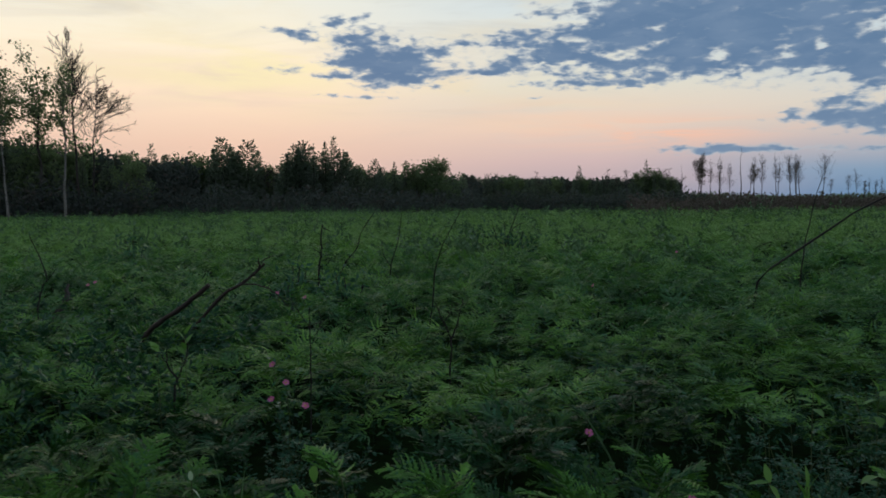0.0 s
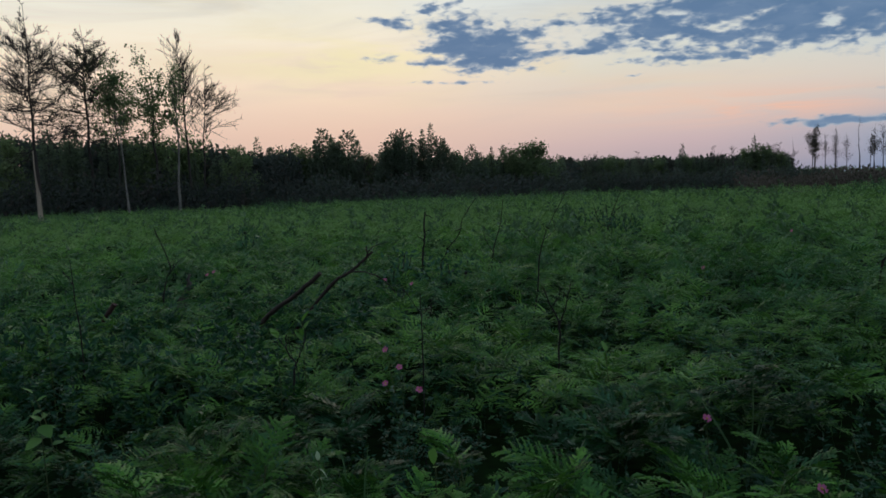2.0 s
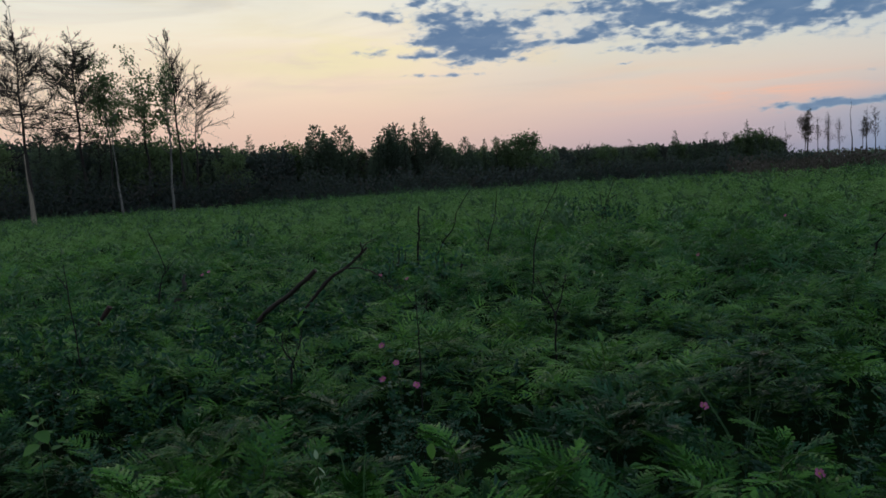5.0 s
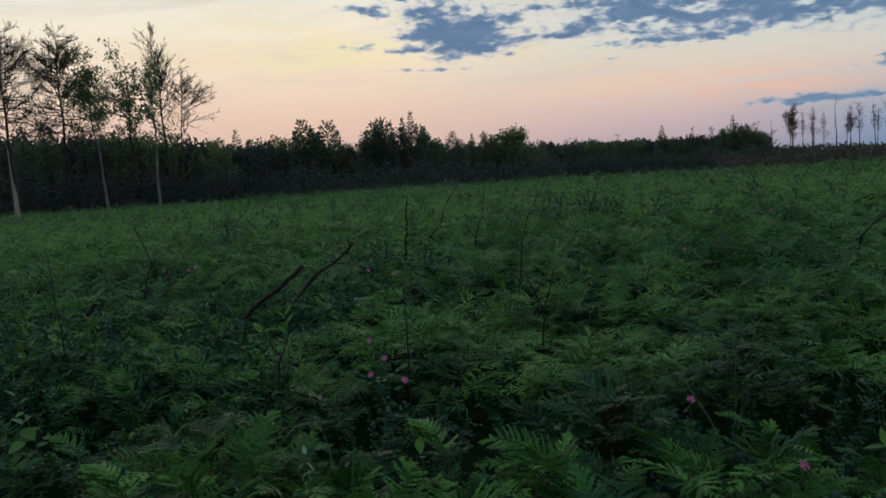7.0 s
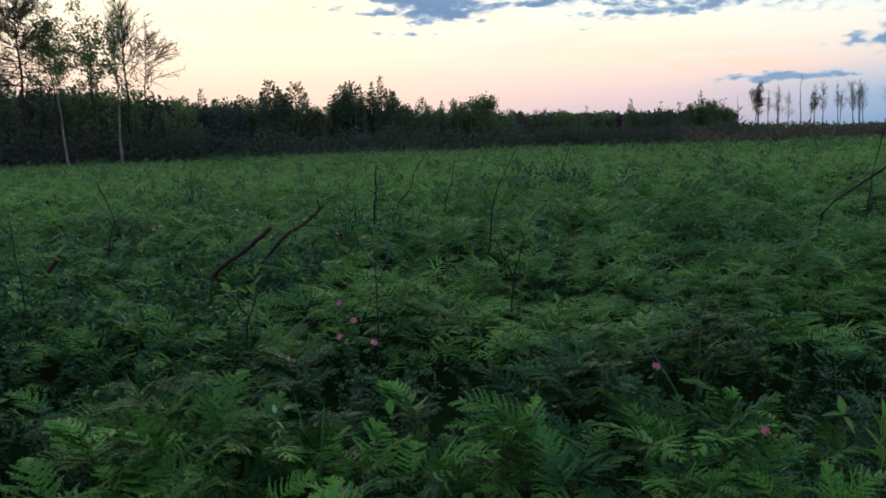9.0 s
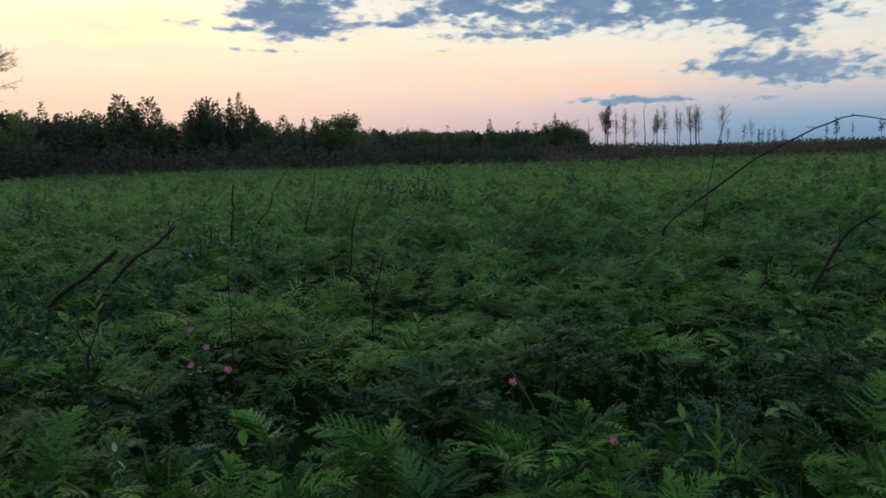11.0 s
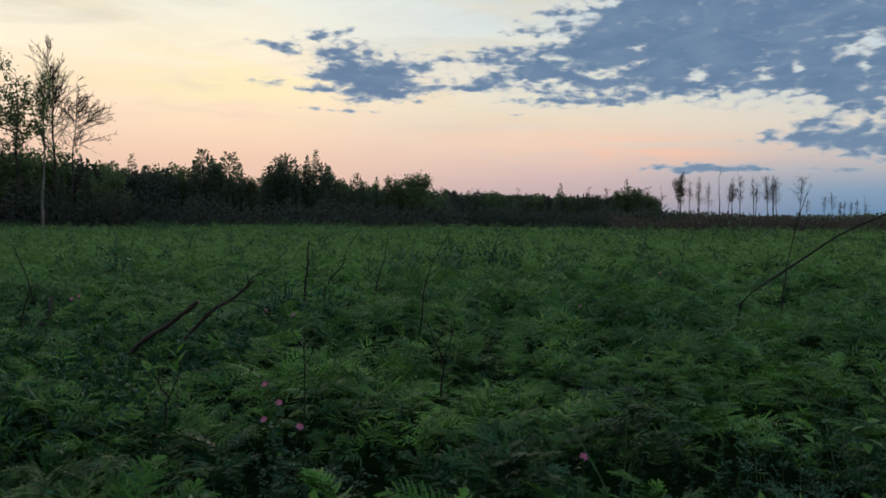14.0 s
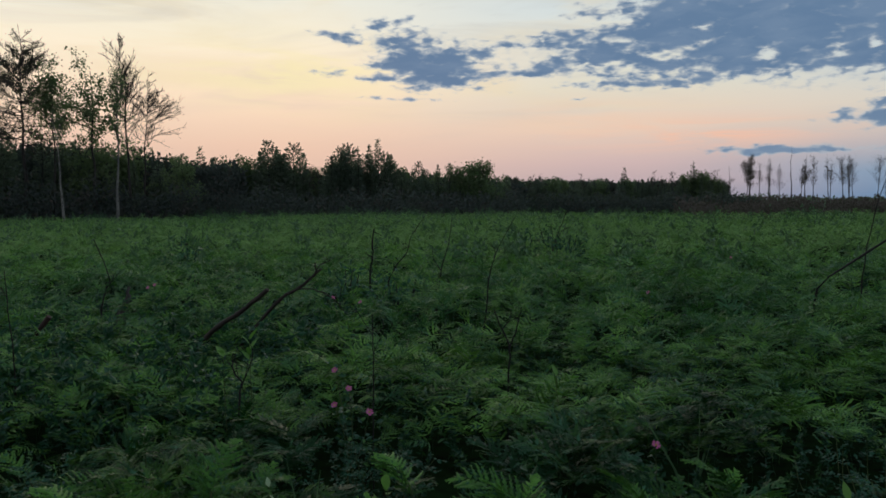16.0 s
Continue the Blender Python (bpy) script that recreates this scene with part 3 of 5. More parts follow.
def conifer_shapes(rng, height, r0, start, width, gap=0.34, spray=0.26, droop=-0.15, sparse=0.0, power=0.8, pitch=0.1, even=0.55, fill=0, up=0.45, tufts=0, slim=0.42):
    """A conifer in whorls: each limb carries flat sprays and, in pines, upturned tufts at its end."""
    trunk, limbs, green = Shape(), Shape(), Shape()
    line = trunk_line(rng, height, (rng.normal() * 0.1, rng.normal() * 0.1), wander=0.006)
    tube(trunk, line, r0 * (1 - 0.95 * np.linspace(0, 1, len(line))), 6)
    z = start * height
    feet, ways, sizes = [], [], []
    while z < height * 0.97:
        u = (z - start * height) / (height * (1 - start))
        whorl = rng.uniform(0.72, 1.12)
        for _ in range(rng.integers(4, 7)):
            if rng.random() < sparse:
                continue
            az = rng.random() * 6.283
            length = max(0.14, width * (1 - u) ** power * whorl * rng.uniform(even, 1.15))
            e = droop + up * u + rng.normal() * 0.16
            way = (math.cos(az) * math.cos(e), math.sin(az) * math.cos(e), math.sin(e))
            limb = bent_line(rng, along(line, z / height), way, length, 3, 0.35, 0.06)
            tube(limbs, limb[::3], np.linspace(max(0.012, 0.14 * r0), 0.006, 2), 3)
            n = max(4, int(length / pitch))
            for ti in rng.uniform(0.15, 1.0, n):
                feet.append(along(limb, min(ti, 0.99)))
                sgn = rng.choice((-1, 1))
                ways.append(unit(np.array(way) * 0.8 + sgn * np.array([-math.sin(az), math.cos(az), 0]) * rng.uniform(0.2, 1.0) + np.array([0, 0, rng.normal() * 0.25 + 0.18])))
                sizes.append(spray * rng.uniform(0.55, 1.15) * (0.45 + 0.55 * (1 - u)))
            for _ in range(tufts):
                feet.append(along(limb, rng.uniform(0.78, 0.99)))
                ways.append(unit(np.array(way) * 0.6 + rng.normal(size=3) * 0.4 + np.array([0, 0, 0.75])))
                sizes.append(spray * rng.uniform(0.6, 1.0) * (0.6 + 0.4 * (1 - u)))
        z += gap * rng.uniform(0.75, 1.25) * (1 - 0.45 * u)
    if fill:
        u = 1 - np.sqrt(rng.random(fill))
        az, rad = rng.random(fill) * 6.283, width * (1 - u) ** power * np.sqrt(rng.random(fill)) * 0.92
        feet += list(np.stack([rad * np.cos(az), rad * np.sin(az), (start + (1 - start) * u) * height], -1))
        ways += list(unit(np.stack([np.cos(az), np.sin(az), rng.normal(size=fill) * 0.4 + 0.2], -1)))
        sizes += list(spray * rng.uniform(0.7, 1.3, fill))
    feet, ways, sizes = np.array(feet), np.array(ways), np.array(sizes)
    kites(green, feet, unit(ways + rng.normal(size=ways.shape) * 0.2), cross_side(ways, rng), sizes, sizes * slim, 0.5, 0.1)
    top = along(line, 0.98)
    up = random_ways(rng, 16, 2.2)
    kites(green, np.repeat(top[None] - (0, 0, 0.30), 16, 0) + rng.normal(size=(16, 3)) * (0.03, 0.03, 0.16), up, cross_side(up, rng), spray * 0.9, spray * 0.28)
    return trunk, limbs, green


def plant_tree(name, label, category, place, shapes, group=""):
    """shapes: rows of part name, mesh."""
    root = new(name)
    root.matrix_basis = place
    for title, me in shapes:
        part(title, me, root)
    return tagged(root, label, category, group)


def at_land(x, y, turn=0.0, size=1.0, dz=0.0):
    return pose(x, y, float(land(x, y)) + dz, 0, 0, turn) @ Matrix.Scale(size, 4)


def copy_at(ob, m):
    """A copy that stands exactly at the pose and size m."""
    twin = copy_thing(ob, m)
    twin.matrix_basis = m
    return twin


def single_trees():
    """The tall trees that stand singly before the woods."""
    rng = np.random.default_rng(11)
    # dead larch, barkless below
    tr, li, ends = skeleton_tree(rng, 13.9, 0.15, 0.33, 120, lambda u: 3.9 * (1 - u) ** 0.75 + 0.3, lambda u: -0.20 + 0.95 * u, curl=0.3, twigs=8, fine=4, thick=0.95)
    plant_tree("dead_larch", "tall bare larch with stripped pale lower trunk", "tree", at_land(-32.15, 44),
               (("trunk", tr.mesh("larch_trunk", BARK, True)), *each(li, BARK)))
    bare = Shape()
    z = np.linspace(-0.1, 4.9, 8)
    tube(bare, np.stack([0.02 * np.sin(z) - 0.004 * z, -0.01 * z, z], -1), 0.160 - 0.016 * z + 0.04 * np.exp(-z * 2), 9)
    old = bpy.data.objects["dead_larch"]
    part("stripped_wood", bare.mesh("stripped_trunk", BARE_WOOD, True), old, "pale barkless wood of the lower trunk")
    # thin-needled pine and its neighbour
    tr, li, ends = skeleton_tree(rng, 16.2, 0.17, 0.38, 130, lambda u: 4.9 * (1 - u) ** 0.85 + 0.3, lambda u: -0.20 + 0.9 * u, curl=0.25, twigs=8, fine=3, thick=1.0)
    ends = [e for e in ends if rng.random() < 0.9 - (e[0][2] - 6.0) / 11.0]
    plant_tree("sparse_pine", "tall pine with thin dull needles", "tree", at_land(-38.8, 60),
               (("trunk", tr.mesh("pine_trunk", BARK, True)), *each(li, BARK),
                ("foliage", leaf_crown(rng, ends, 2, 0.15, 0.18, 0.9).mesh("pine_needles", NEEDLE_DULL))))
    tr, li, ends = skeleton_tree(rng, 12.9, 0.13, 0.46, 44, lambda u: 2.1 * (1 - u) ** 0.5 * (0.8 + 0.4 * u) + 0.25, lambda u: 0.35 + 0.35 * u, twigs=4, fine=2, thick=0.7)
    plant_tree("poplar_tree", "slim poplar with a narrow leafy crown", "tree", at_land(-36.3, 60),
               (("trunk", tr.mesh("poplar_trunk", BARK, True)), *each(li, BARK),
                ("foliage", leaf_crown(rng, ends, 5, 0.20, 0.25, 0.80).mesh("poplar_leaves", POPLAR))))
    # leafy poplar with gaps in its crown
    tr, li, ends = skeleton_tree(rng, 12.6, 0.15, 0.38, 36, lambda u: 3.3 * (1 - 0.55 * u) * (0.6 + 0.6 * u) + 0.3, lambda u: 0.4 + 0.4 * u, twigs=4, fine=2, thick=0.75)
    plant_tree("poplar_tree", "poplar with clustered leaves and open gaps", "tree", at_land(-32.9, 60),
               (("trunk", tr.mesh("poplar_trunk", BARK, True)), *each(li, BARK),
                ("foliage", leaf_crown(rng, ends, 5, 0.22, 0.22, 0.72).mesh("poplar_leaves", POPLAR))))
    # birches with pale stems
    tr, li, ends = skeleton_tree(rng, 8.2, 0.11, 0.60, 16, lambda u: 1.1, lambda u: 0.5, lean=(-0.55, 0), twigs=4, fine=2)
    plant_tree("birch_tree", "leaning birch with chalky white trunk", "tree", at_land(-30.8, 52),
               (("trunk", tr.mesh("birch_trunk", BARK_PALE, True)), *each(li, BARK_GREY),
                ("foliage", leaf_crown(rng, ends, 2, 0.14, 0.12, 0.3).mesh("birch_leaves", POPLAR))))
    tr, li, ends = skeleton_tree(rng, 11.2, 0.12, 0.38, 30, lambda u: 1.5 * (1 - 0.5 * u), lambda u: 0.75, lean=(0.5, 0), twigs=4, fine=2)
    plant_tree("birch_tree", "birch with grey-white trunk and thin leaves", "tree", at_land(-28.05, 54),
               (("trunk", tr.mesh("birch_trunk", BARK_PALE, True)), *each(li, BARK_GREY),
                ("foliage", leaf_crown(rng, ends, 4, 0.15, 0.16, 0.6).mesh("birch_leaves", POPLAR))))
    # bare aspens
    tr, li, ends = skeleton_tree(rng, 15.3, 0.12, 0.38, 74, lambda u: 3.3 * (1 - u) ** 0.7 + 0.3, lambda u: 0.72 + 0.3 * u, lean=(-0.35, 0), twigs=7, fine=3, curl=0.40, thick=1.0)
    plant_tree("bare_aspen", "tall leafless aspen with steep branches", "tree", at_land(-29.95, 60),
               (("trunk", tr.mesh("aspen_trunk", BARK, True)), *each(li, BARK)))
    tr, li, ends = skeleton_tree(rng, 12.3, 0.10, 0.42, 52, lambda u: 4.6 * (1 - u) ** 1.6 + 0.7, lambda u: 0.02 + 1.05 * u, lean=(0.9, 0), side=0.0, twigs=7, fine=3, curl=0.05, thick=1.05)
    plant_tree("bare_aspen", "leafless aspen with long level branches", "tree", at_land(-29.0, 60),
               (("trunk", tr.mesh("aspen_trunk", BARK, True)), *each(li, BARK)))
    tr, li, ends = skeleton_tree(rng, 9.2, 0.08, 0.45, 22, lambda u: 1.5 * (1 - 0.5 * u), lambda u: 0.6, twigs=6, fine=3, thick=0.55)
    plant_tree("bare_aspen", "small leafless aspen behind the birches", "tree", at_land(-34.4, 63),
               (("trunk", tr.mesh("aspen_trunk", BARK_GREY, True)), *each(li, BARK)))


single_trees()


def wood_top(x):
    """Height of the woods along the field's far side."""
    return np.interp(x, (-80, -50, -40, -34, -29, -24, -17, -8, -5, 0, 7, 17, 26), (8.6, 8.4, 7.5, 6.6, 5.6, 5.3, 4.8, 4.5, 4.3, 3.6, 3.5, 3.2, 3.0))


def wood_edge():
    """The woods behind the field: conifers and broadleaved trees of several builds, each one placed."""
    rng = np.random.default_rng(5)
    builds = {}
    for k in range(4):
        tr, li, gr = conifer_shapes(rng, 7.0, 0.11, 0.06, (1.75, 2.0, 1.6, 1.9)[k], 0.50, 0.29, 0.10, 0.0, (0.46, 0.40, 0.55, 0.48)[k], 0.070, 0.75, 1900, 0.45, 7, 0.50)
        builds["pine", k] = (("trunk", tr.mesh("pine_trunk", BARK, True)), ("crown", li.mesh("pine_branches", BARK)), ("foliage", gr.mesh("pine_needles", NEEDLE)))
    for k in range(3):
        tr, li, gr = conifer_shapes(rng, 7.0, 0.10, 0.05, (1.2, 1.4, 1.1)[k], 0.34, 0.24, -0.20, 0.0, 0.85, 0.070, 0.75, 1000, 0.35, 2, 0.46)
        builds["spruce", k] = (("trunk", tr.mesh("spruce_trunk", BARK, True)), ("crown", li.mesh("spruce_branches", BARK)), ("foliage", gr.mesh("spruce_needles", NEEDLE)))
    for k in range(4):
        tr, li, ends = skeleton_tree(rng, 6.0, 0.11, 0.16, 20, lambda u: 2.7 * (1.0 - 0.85 * u) ** 0.6 + 0.3, lambda u: 0.2 + 0.7 * u, twigs=3, fine=1)
        builds["broad", k] = (("trunk", tr.mesh("broad_trunk", BARK, True)), ("crown", joined(li).mesh("broad_branches", BARK)),
                              ("foliage", leaf_crown(rng, ends, 9, 0.24, 0.26).mesh("broad_leaves", POPLAR)))
    for k in range(3):
        tr, li, ends = skeleton_tree(rng, 6.0, 0.07, 0.35, 18, lambda u: 1.25 * (1 - 0.5 * u) + 0.2, lambda u: 0.65, twigs=5, fine=2, thick=0.55)
        builds["bare", k] = (("trunk", tr.mesh("bare_trunk", BARK_GREY, True)), ("crown", joined(li).mesh("bare_branches", BARK)),
                             ("foliage", leaf_crown(rng, ends, 1, 0.12, 0.08, 0.5).mesh("bare_leaves", SCRUB)))
    words = {"pine": ("pine_tree", "dark dense pine at the edge of the woods"), "spruce": ("spruce_tree", "narrow pointed dark spruce in the tree line"),
             "broad": ("broadleaf_tree", "rounded dark broadleaved tree in the tree line"), "bare": ("bare_tree", "thin leafless tree standing above the woods")}
    tall = {"pine": 7.1, "spruce": 7.1, "broad": 6.5, "bare": 6.4}
    first = {}

    def stand(kind, k, x, y, top, turn=None):
        size = top / tall[kind]
        m = at_land(x, y, rng.uniform(0, 360) if turn is None else turn, size)
        if (kind, k) in first:
            return copy_at(first[kind, k], m)
        name, label = words[kind]
        first[kind, k] = plant_tree(name, label, "tree", m, builds[kind, k], "trees at the wood's edge")

    # the marked trees of the skyline
    marked = (("spruce", 1, -29.2, 7.3), ("spruce", 0, -28.3, 6.0), ("pine", 2, -27.6, 6.1), ("pine", 3, -22.1, 7.7), ("pine", 2, -23.0, 6.6), ("pine", 1, -20.0, 7.3), ("pine", 0, -20.9, 6.3),
              ("bare", 0, -18.4, 5.6), ("bare", 2, -17.6, 5.5), ("pine", 0, -15.4, 6.9), ("pine", 1, -14.6, 7.1), ("pine", 2, -16.2, 6.0), ("spruce", 2, -13.6, 6.7), ("spruce", 0, -12.7, 7.2),
              ("spruce", 1, -11.8, 7.7), ("pine", 2, -10.7, 6.1), ("pine", 0, -8.1, 5.3), ("spruce", 0, -6.2, 5.1), ("spruce", 1, -5.1, 5.2), ("broad", 1, -2.9, 5.6), ("broad", 3, -4.1, 4.9), ("broad", 2, -1.8, 5.0))
    between = (("broad", 0, -25.8, 5.8), ("broad", 2, -24.6, 5.7), ("pine", 3, -21.4, 6.4), ("pine", 3, -13.1, 6.3), ("pine", 1, -11.2, 6.2), ("pine", 3, -15.0, 6.4), ("pine", 1, -9.7, 4.6), ("pine", 3, -7.2, 4.6), ("pine", 0, -30.6, 6.4))
    for kind, k, x, top in marked + between:
        stand(kind, k, x, 72 + rng.uniform(-1, 1), top)
        if kind == "pine" and top > 5.9:
            stand("pine", int(rng.integers(4)), x + rng.uniform(-0.5, 0.5), 73.6, top * rng.uniform(0.88, 0.95))
    # the ranks between and behind them
    mix = ("pine", "pine", "spruce", "broad", "spruce", "pine")

    def rank(x0, x1, step, y, deep, low, high):
        x = x0
        while x < x1:
            kind = mix[rng.integers(6)]
            stand(kind, int(rng.integers(3)), x, y + rng.uniform(0, deep), float(wood_top(x)) * rng.uniform(low, high))
            x += step * rng.uniform(0.6, 1.4) * (3 if x < -53 else 1)

    rank(-74, -26, 1.5, 62, 3, 0.90, 1.08)
    rank(-28, 1, 1.1, 73, 2, 0.92, 1.10)
    rank(-3, 25, 0.85, 88, 3, 1.02, 1.18)
    for kind, k, x, top in (("spruce", 1, 13.5, 5.2), ("broad", 2, 20.4, 4.0), ("broad", 0, 21.6, 4.3), ("broad", 1, 23.0, 4.1), ("broad", 3, 24.2, 3.8), ("broad", 2, 22.3, 4.2),
                            ("spruce", 2, 21.3, 5.6), ("bare", 0, 19.0, 4.8), ("bare", 1, 16.9, 4.9), ("bare", 2, 17.8, 4.3), ("bare", 1, 24.2, 5.0), ("bare", 0, 23.2, 4.9),
                            ("bare", 2, 4.3, 5.0), ("bare", 1, 8.8, 4.8), ("bare", 0, 3.2, 4.7), ("bare", 2, 25.4, 4.2)):
        stand(kind, k, x, 90 + rng.uniform(-1, 1), top)


wood_edge()


def brush(name, label, rng, n, xs, ys, top, size, mat, category="brush", ragged=0.6, fade=0.85, wave=0.22):
    """Dense undergrowth as one mass of small leaves and twigs."""
    s = Shape()
    x = rng.uniform(*xs, n)
    y = rng.uniform(0, 1, n)
    lo, hi = ys(x)
    y = lo + (hi - lo) * y
    h = top(x) * (0.82 + wave * np.sin(x * 1.1 + 2 * np.sin(x * 0.6)) * np.sin(x * 0.53 + 1) + 0.05 * np.sin(x * 5.3 + y)) * rng.uniform(ragged, 1.08, n)
    z = h * rng.uniform(0, 1, n) ** fade
    way = unit(rng.normal(size=(n, 3)) * (0.7, 0.4, 0.6) + (0, -0.15, 0.5))
    side = unit(np.cross(way, rng.normal(size=(n, 3)) * 0.22 + (0, -1.0, 0.45)))
    length = size * rng.uniform(0.5, 1.3, n)
    kites(s, np.stack([x, y, z], -1), way, side, length, length * 0.5, 0.45, 0.1)
    m = n // 45
    pick = rng.integers(0, n, m)
    foot = np.stack([x[pick], y[pick], np.zeros(m)], -1)
    way = random_ways(rng, m, 3.0)
    kites(s, foot, way, cross_side(way, rng), h[pick] * 1.06, 0.04, 0.3)
    return tagged(new(name, s.mesh(name, mat)), label, category, kind="stuff")


def brush_line():
    rng = np.random.default_rng(21)
    words = "dark leafy brush under the trees"
    brush("brush", words, rng, 22000, (-70, -24), lambda x: (55.6 + 0.1 * (x + 60).clip(0, 40), 60 + 0 * x), lambda x: 0.72 * wood_top(x), 0.30, BRUSH, fade=2.0)
    brush("brush", words, rng, 52000, (-66, -24), lambda x: (66 + 0 * x, 71 + 0 * x), lambda x: 1.08 * wood_top(x), 0.48, BRUSH, ragged=0.85, wave=0.07)
    brush("brush", words, rng, 16000, (-29, 2), lambda x: (62 + 0.2 * (x + 29), 66 + 0.2 * (x + 29)), lambda x: 0.72 * wood_top(x), 0.28, BRUSH, fade=2.0)
    brush("brush", words, rng, 28000, (-29, 2), lambda x: (76 + 0 * x, 80 + 0 * x), lambda x: 1.02 * wood_top(x), 0.42, BRUSH, ragged=0.9, wave=0.07)
    brush("brush", words, rng, 14000, (-3, 26), lambda x: (80 + 0 * x, 84 + 0 * x), lambda x: 0.75 * wood_top(x), 0.27, BRUSH, fade=1.5)
    brush("brush", words, rng, 24000, (-3, 26), lambda x: (92 + 0 * x, 96 + 0 * x), lambda x: 1.20 * wood_top(x), 0.42, BRUSH, ragged=0.92, wave=0.05)
    brush("scrub", "reddish brown low scrub along the field", rng, 44000, (11.5, 70), lambda x: (46 + 0 * x, 55 + 0 * x), lambda x: 1.62 - 0.006 * x, 0.22, SCRUB, "scrub", ragged=0.75)
    low = brush("far_woods", "low distant woods on the horizon", rng, 16000, (40, 260), lambda x: (235 + 0 * x, 260 + 0 * x), lambda x: 3.0 + 0.6 * np.sin(x * 0.1), 0.9, NEEDLE, "woods")
    low.location.z = -1.9


brush_line()


def dead_stand():
    """Scattered dead and half-dead trees beyond the scrub."""
    rng = np.random.default_rng(31)
    kinds = []
    for k in range(4):
        wide = (1.5, 2.9, 1.1, 2.1)[k]
        tr, li, ends = skeleton_tree(rng, 7.8, 0.085, (0.26, 0.28, 0.34, 0.30)[k], (34, 36, 30, 30)[k], lambda u: wide * (1.25 - 0.75 * u) * rng.uniform(0.4, 1.1) + 0.15, lambda u: 0.95, twigs=5, fine=1, thick=0.6, lean=(rng.normal() * 0.35, rng.normal() * 0.2))
        kinds.append((("trunk", tr.mesh("dead_trunk", BARK, True)), ("crown", joined(li).mesh("dead_branches", BARK)),
                      ("foliage", leaf_crown(rng, ends, 1, 0.11, 0.20, 0.60).mesh("dead_leaves", SCRUB))))
    for k in range(2):
        tr, li, ends = skeleton_tree(rng, 7.7, 0.10, (0.50, 0.36)[k], 22, lambda u: (1.35, 0.8)[k] * (0.5 + u) * (1.2 - 0.8 * u) + 0.2, lambda u: 0.6, twigs=5, fine=2, thick=0.7)
        kinds.append((("trunk", tr.mesh("thin_trunk", BARK, True)), ("crown", joined(li).mesh("thin_branches", BARK)),
                      ("foliage", leaf_crown(rng, ends, 3, 0.16, 0.20, 0.7).mesh("thin_leaves", SCRUB))))
    tr, li, ends = skeleton_tree(rng, 9.0, 0.11, 0.40, 12, lambda u: 0.35, lambda u: 0.2, twigs=2, fine=1, thick=0.8)
    kinds.append((("trunk", tr.mesh("pole_trunk", BARK, True)), ("crown", joined(li).mesh("pole_branches", BARK))))
    label = ("leafless dead tree beyond the scrub",) * 4 + ("thin tree with a ragged leafy crown",) * 2 + ("tall dead pole of a tree with broken stubs",)
    first = {}
    stand = ((6, 34.0, 4.8), (6, 34.5, 6.3), (4, 35.9, 7.2), (4, 36.5, 6.9), (5, 37.6, 6.8), (2, 38.6, 7.2), (0, 40.4, 7.6), (2, 39.9, 6.6), (6, 41.0, 4.2), (0, 42.5, 6.8), (2, 42.9, 6.2), (6, 43.4, 9.1),
             (2, 44.4, 7.8), (4, 45.6, 5.9), (0, 47.4, 8.1), (2, 49.0, 8.0), (2, 49.6, 7.6), (0, 50.9, 7.4), (2, 51.4, 7.0), (1, 52.2, 7.6), (1, 53.4, 7.2), (3, 52.8, 7.2), (2, 47.0, 6.8), (3, 31.4, 5.4), (1, 29.6, 5.0))
    stragglers = ((1, 55.4, 3.6), (3, 58.9, 4.7), (1, 59.6, 4.2), (2, 62.0, 4.0), (0, 63.4, 3.8), (5, 60.8, 3.2), (6, 67.5, 4.5), (3, 66.0, 3.4), (2, 71.0, 4.4), (5, 75.0, 4.8), (1, 64.6, 3.4), (2, 80.0, 4.6), (4, 84.0, 4.2), (1, 90.0, 4.8))
    for k, x, top in stand + stragglers:
        m = at_land(x, 120 + rng.uniform(-4, 4), rng.uniform(0, 360), top / (9.0 if k == 6 else 8.0))
        if k in first:
            copy_at(first[k], m)
        else:
            first[k] = plant_tree("dead_tree", label[k], "tree", m, kinds[k], "dead trees beyond the scrub")


dead_stand()


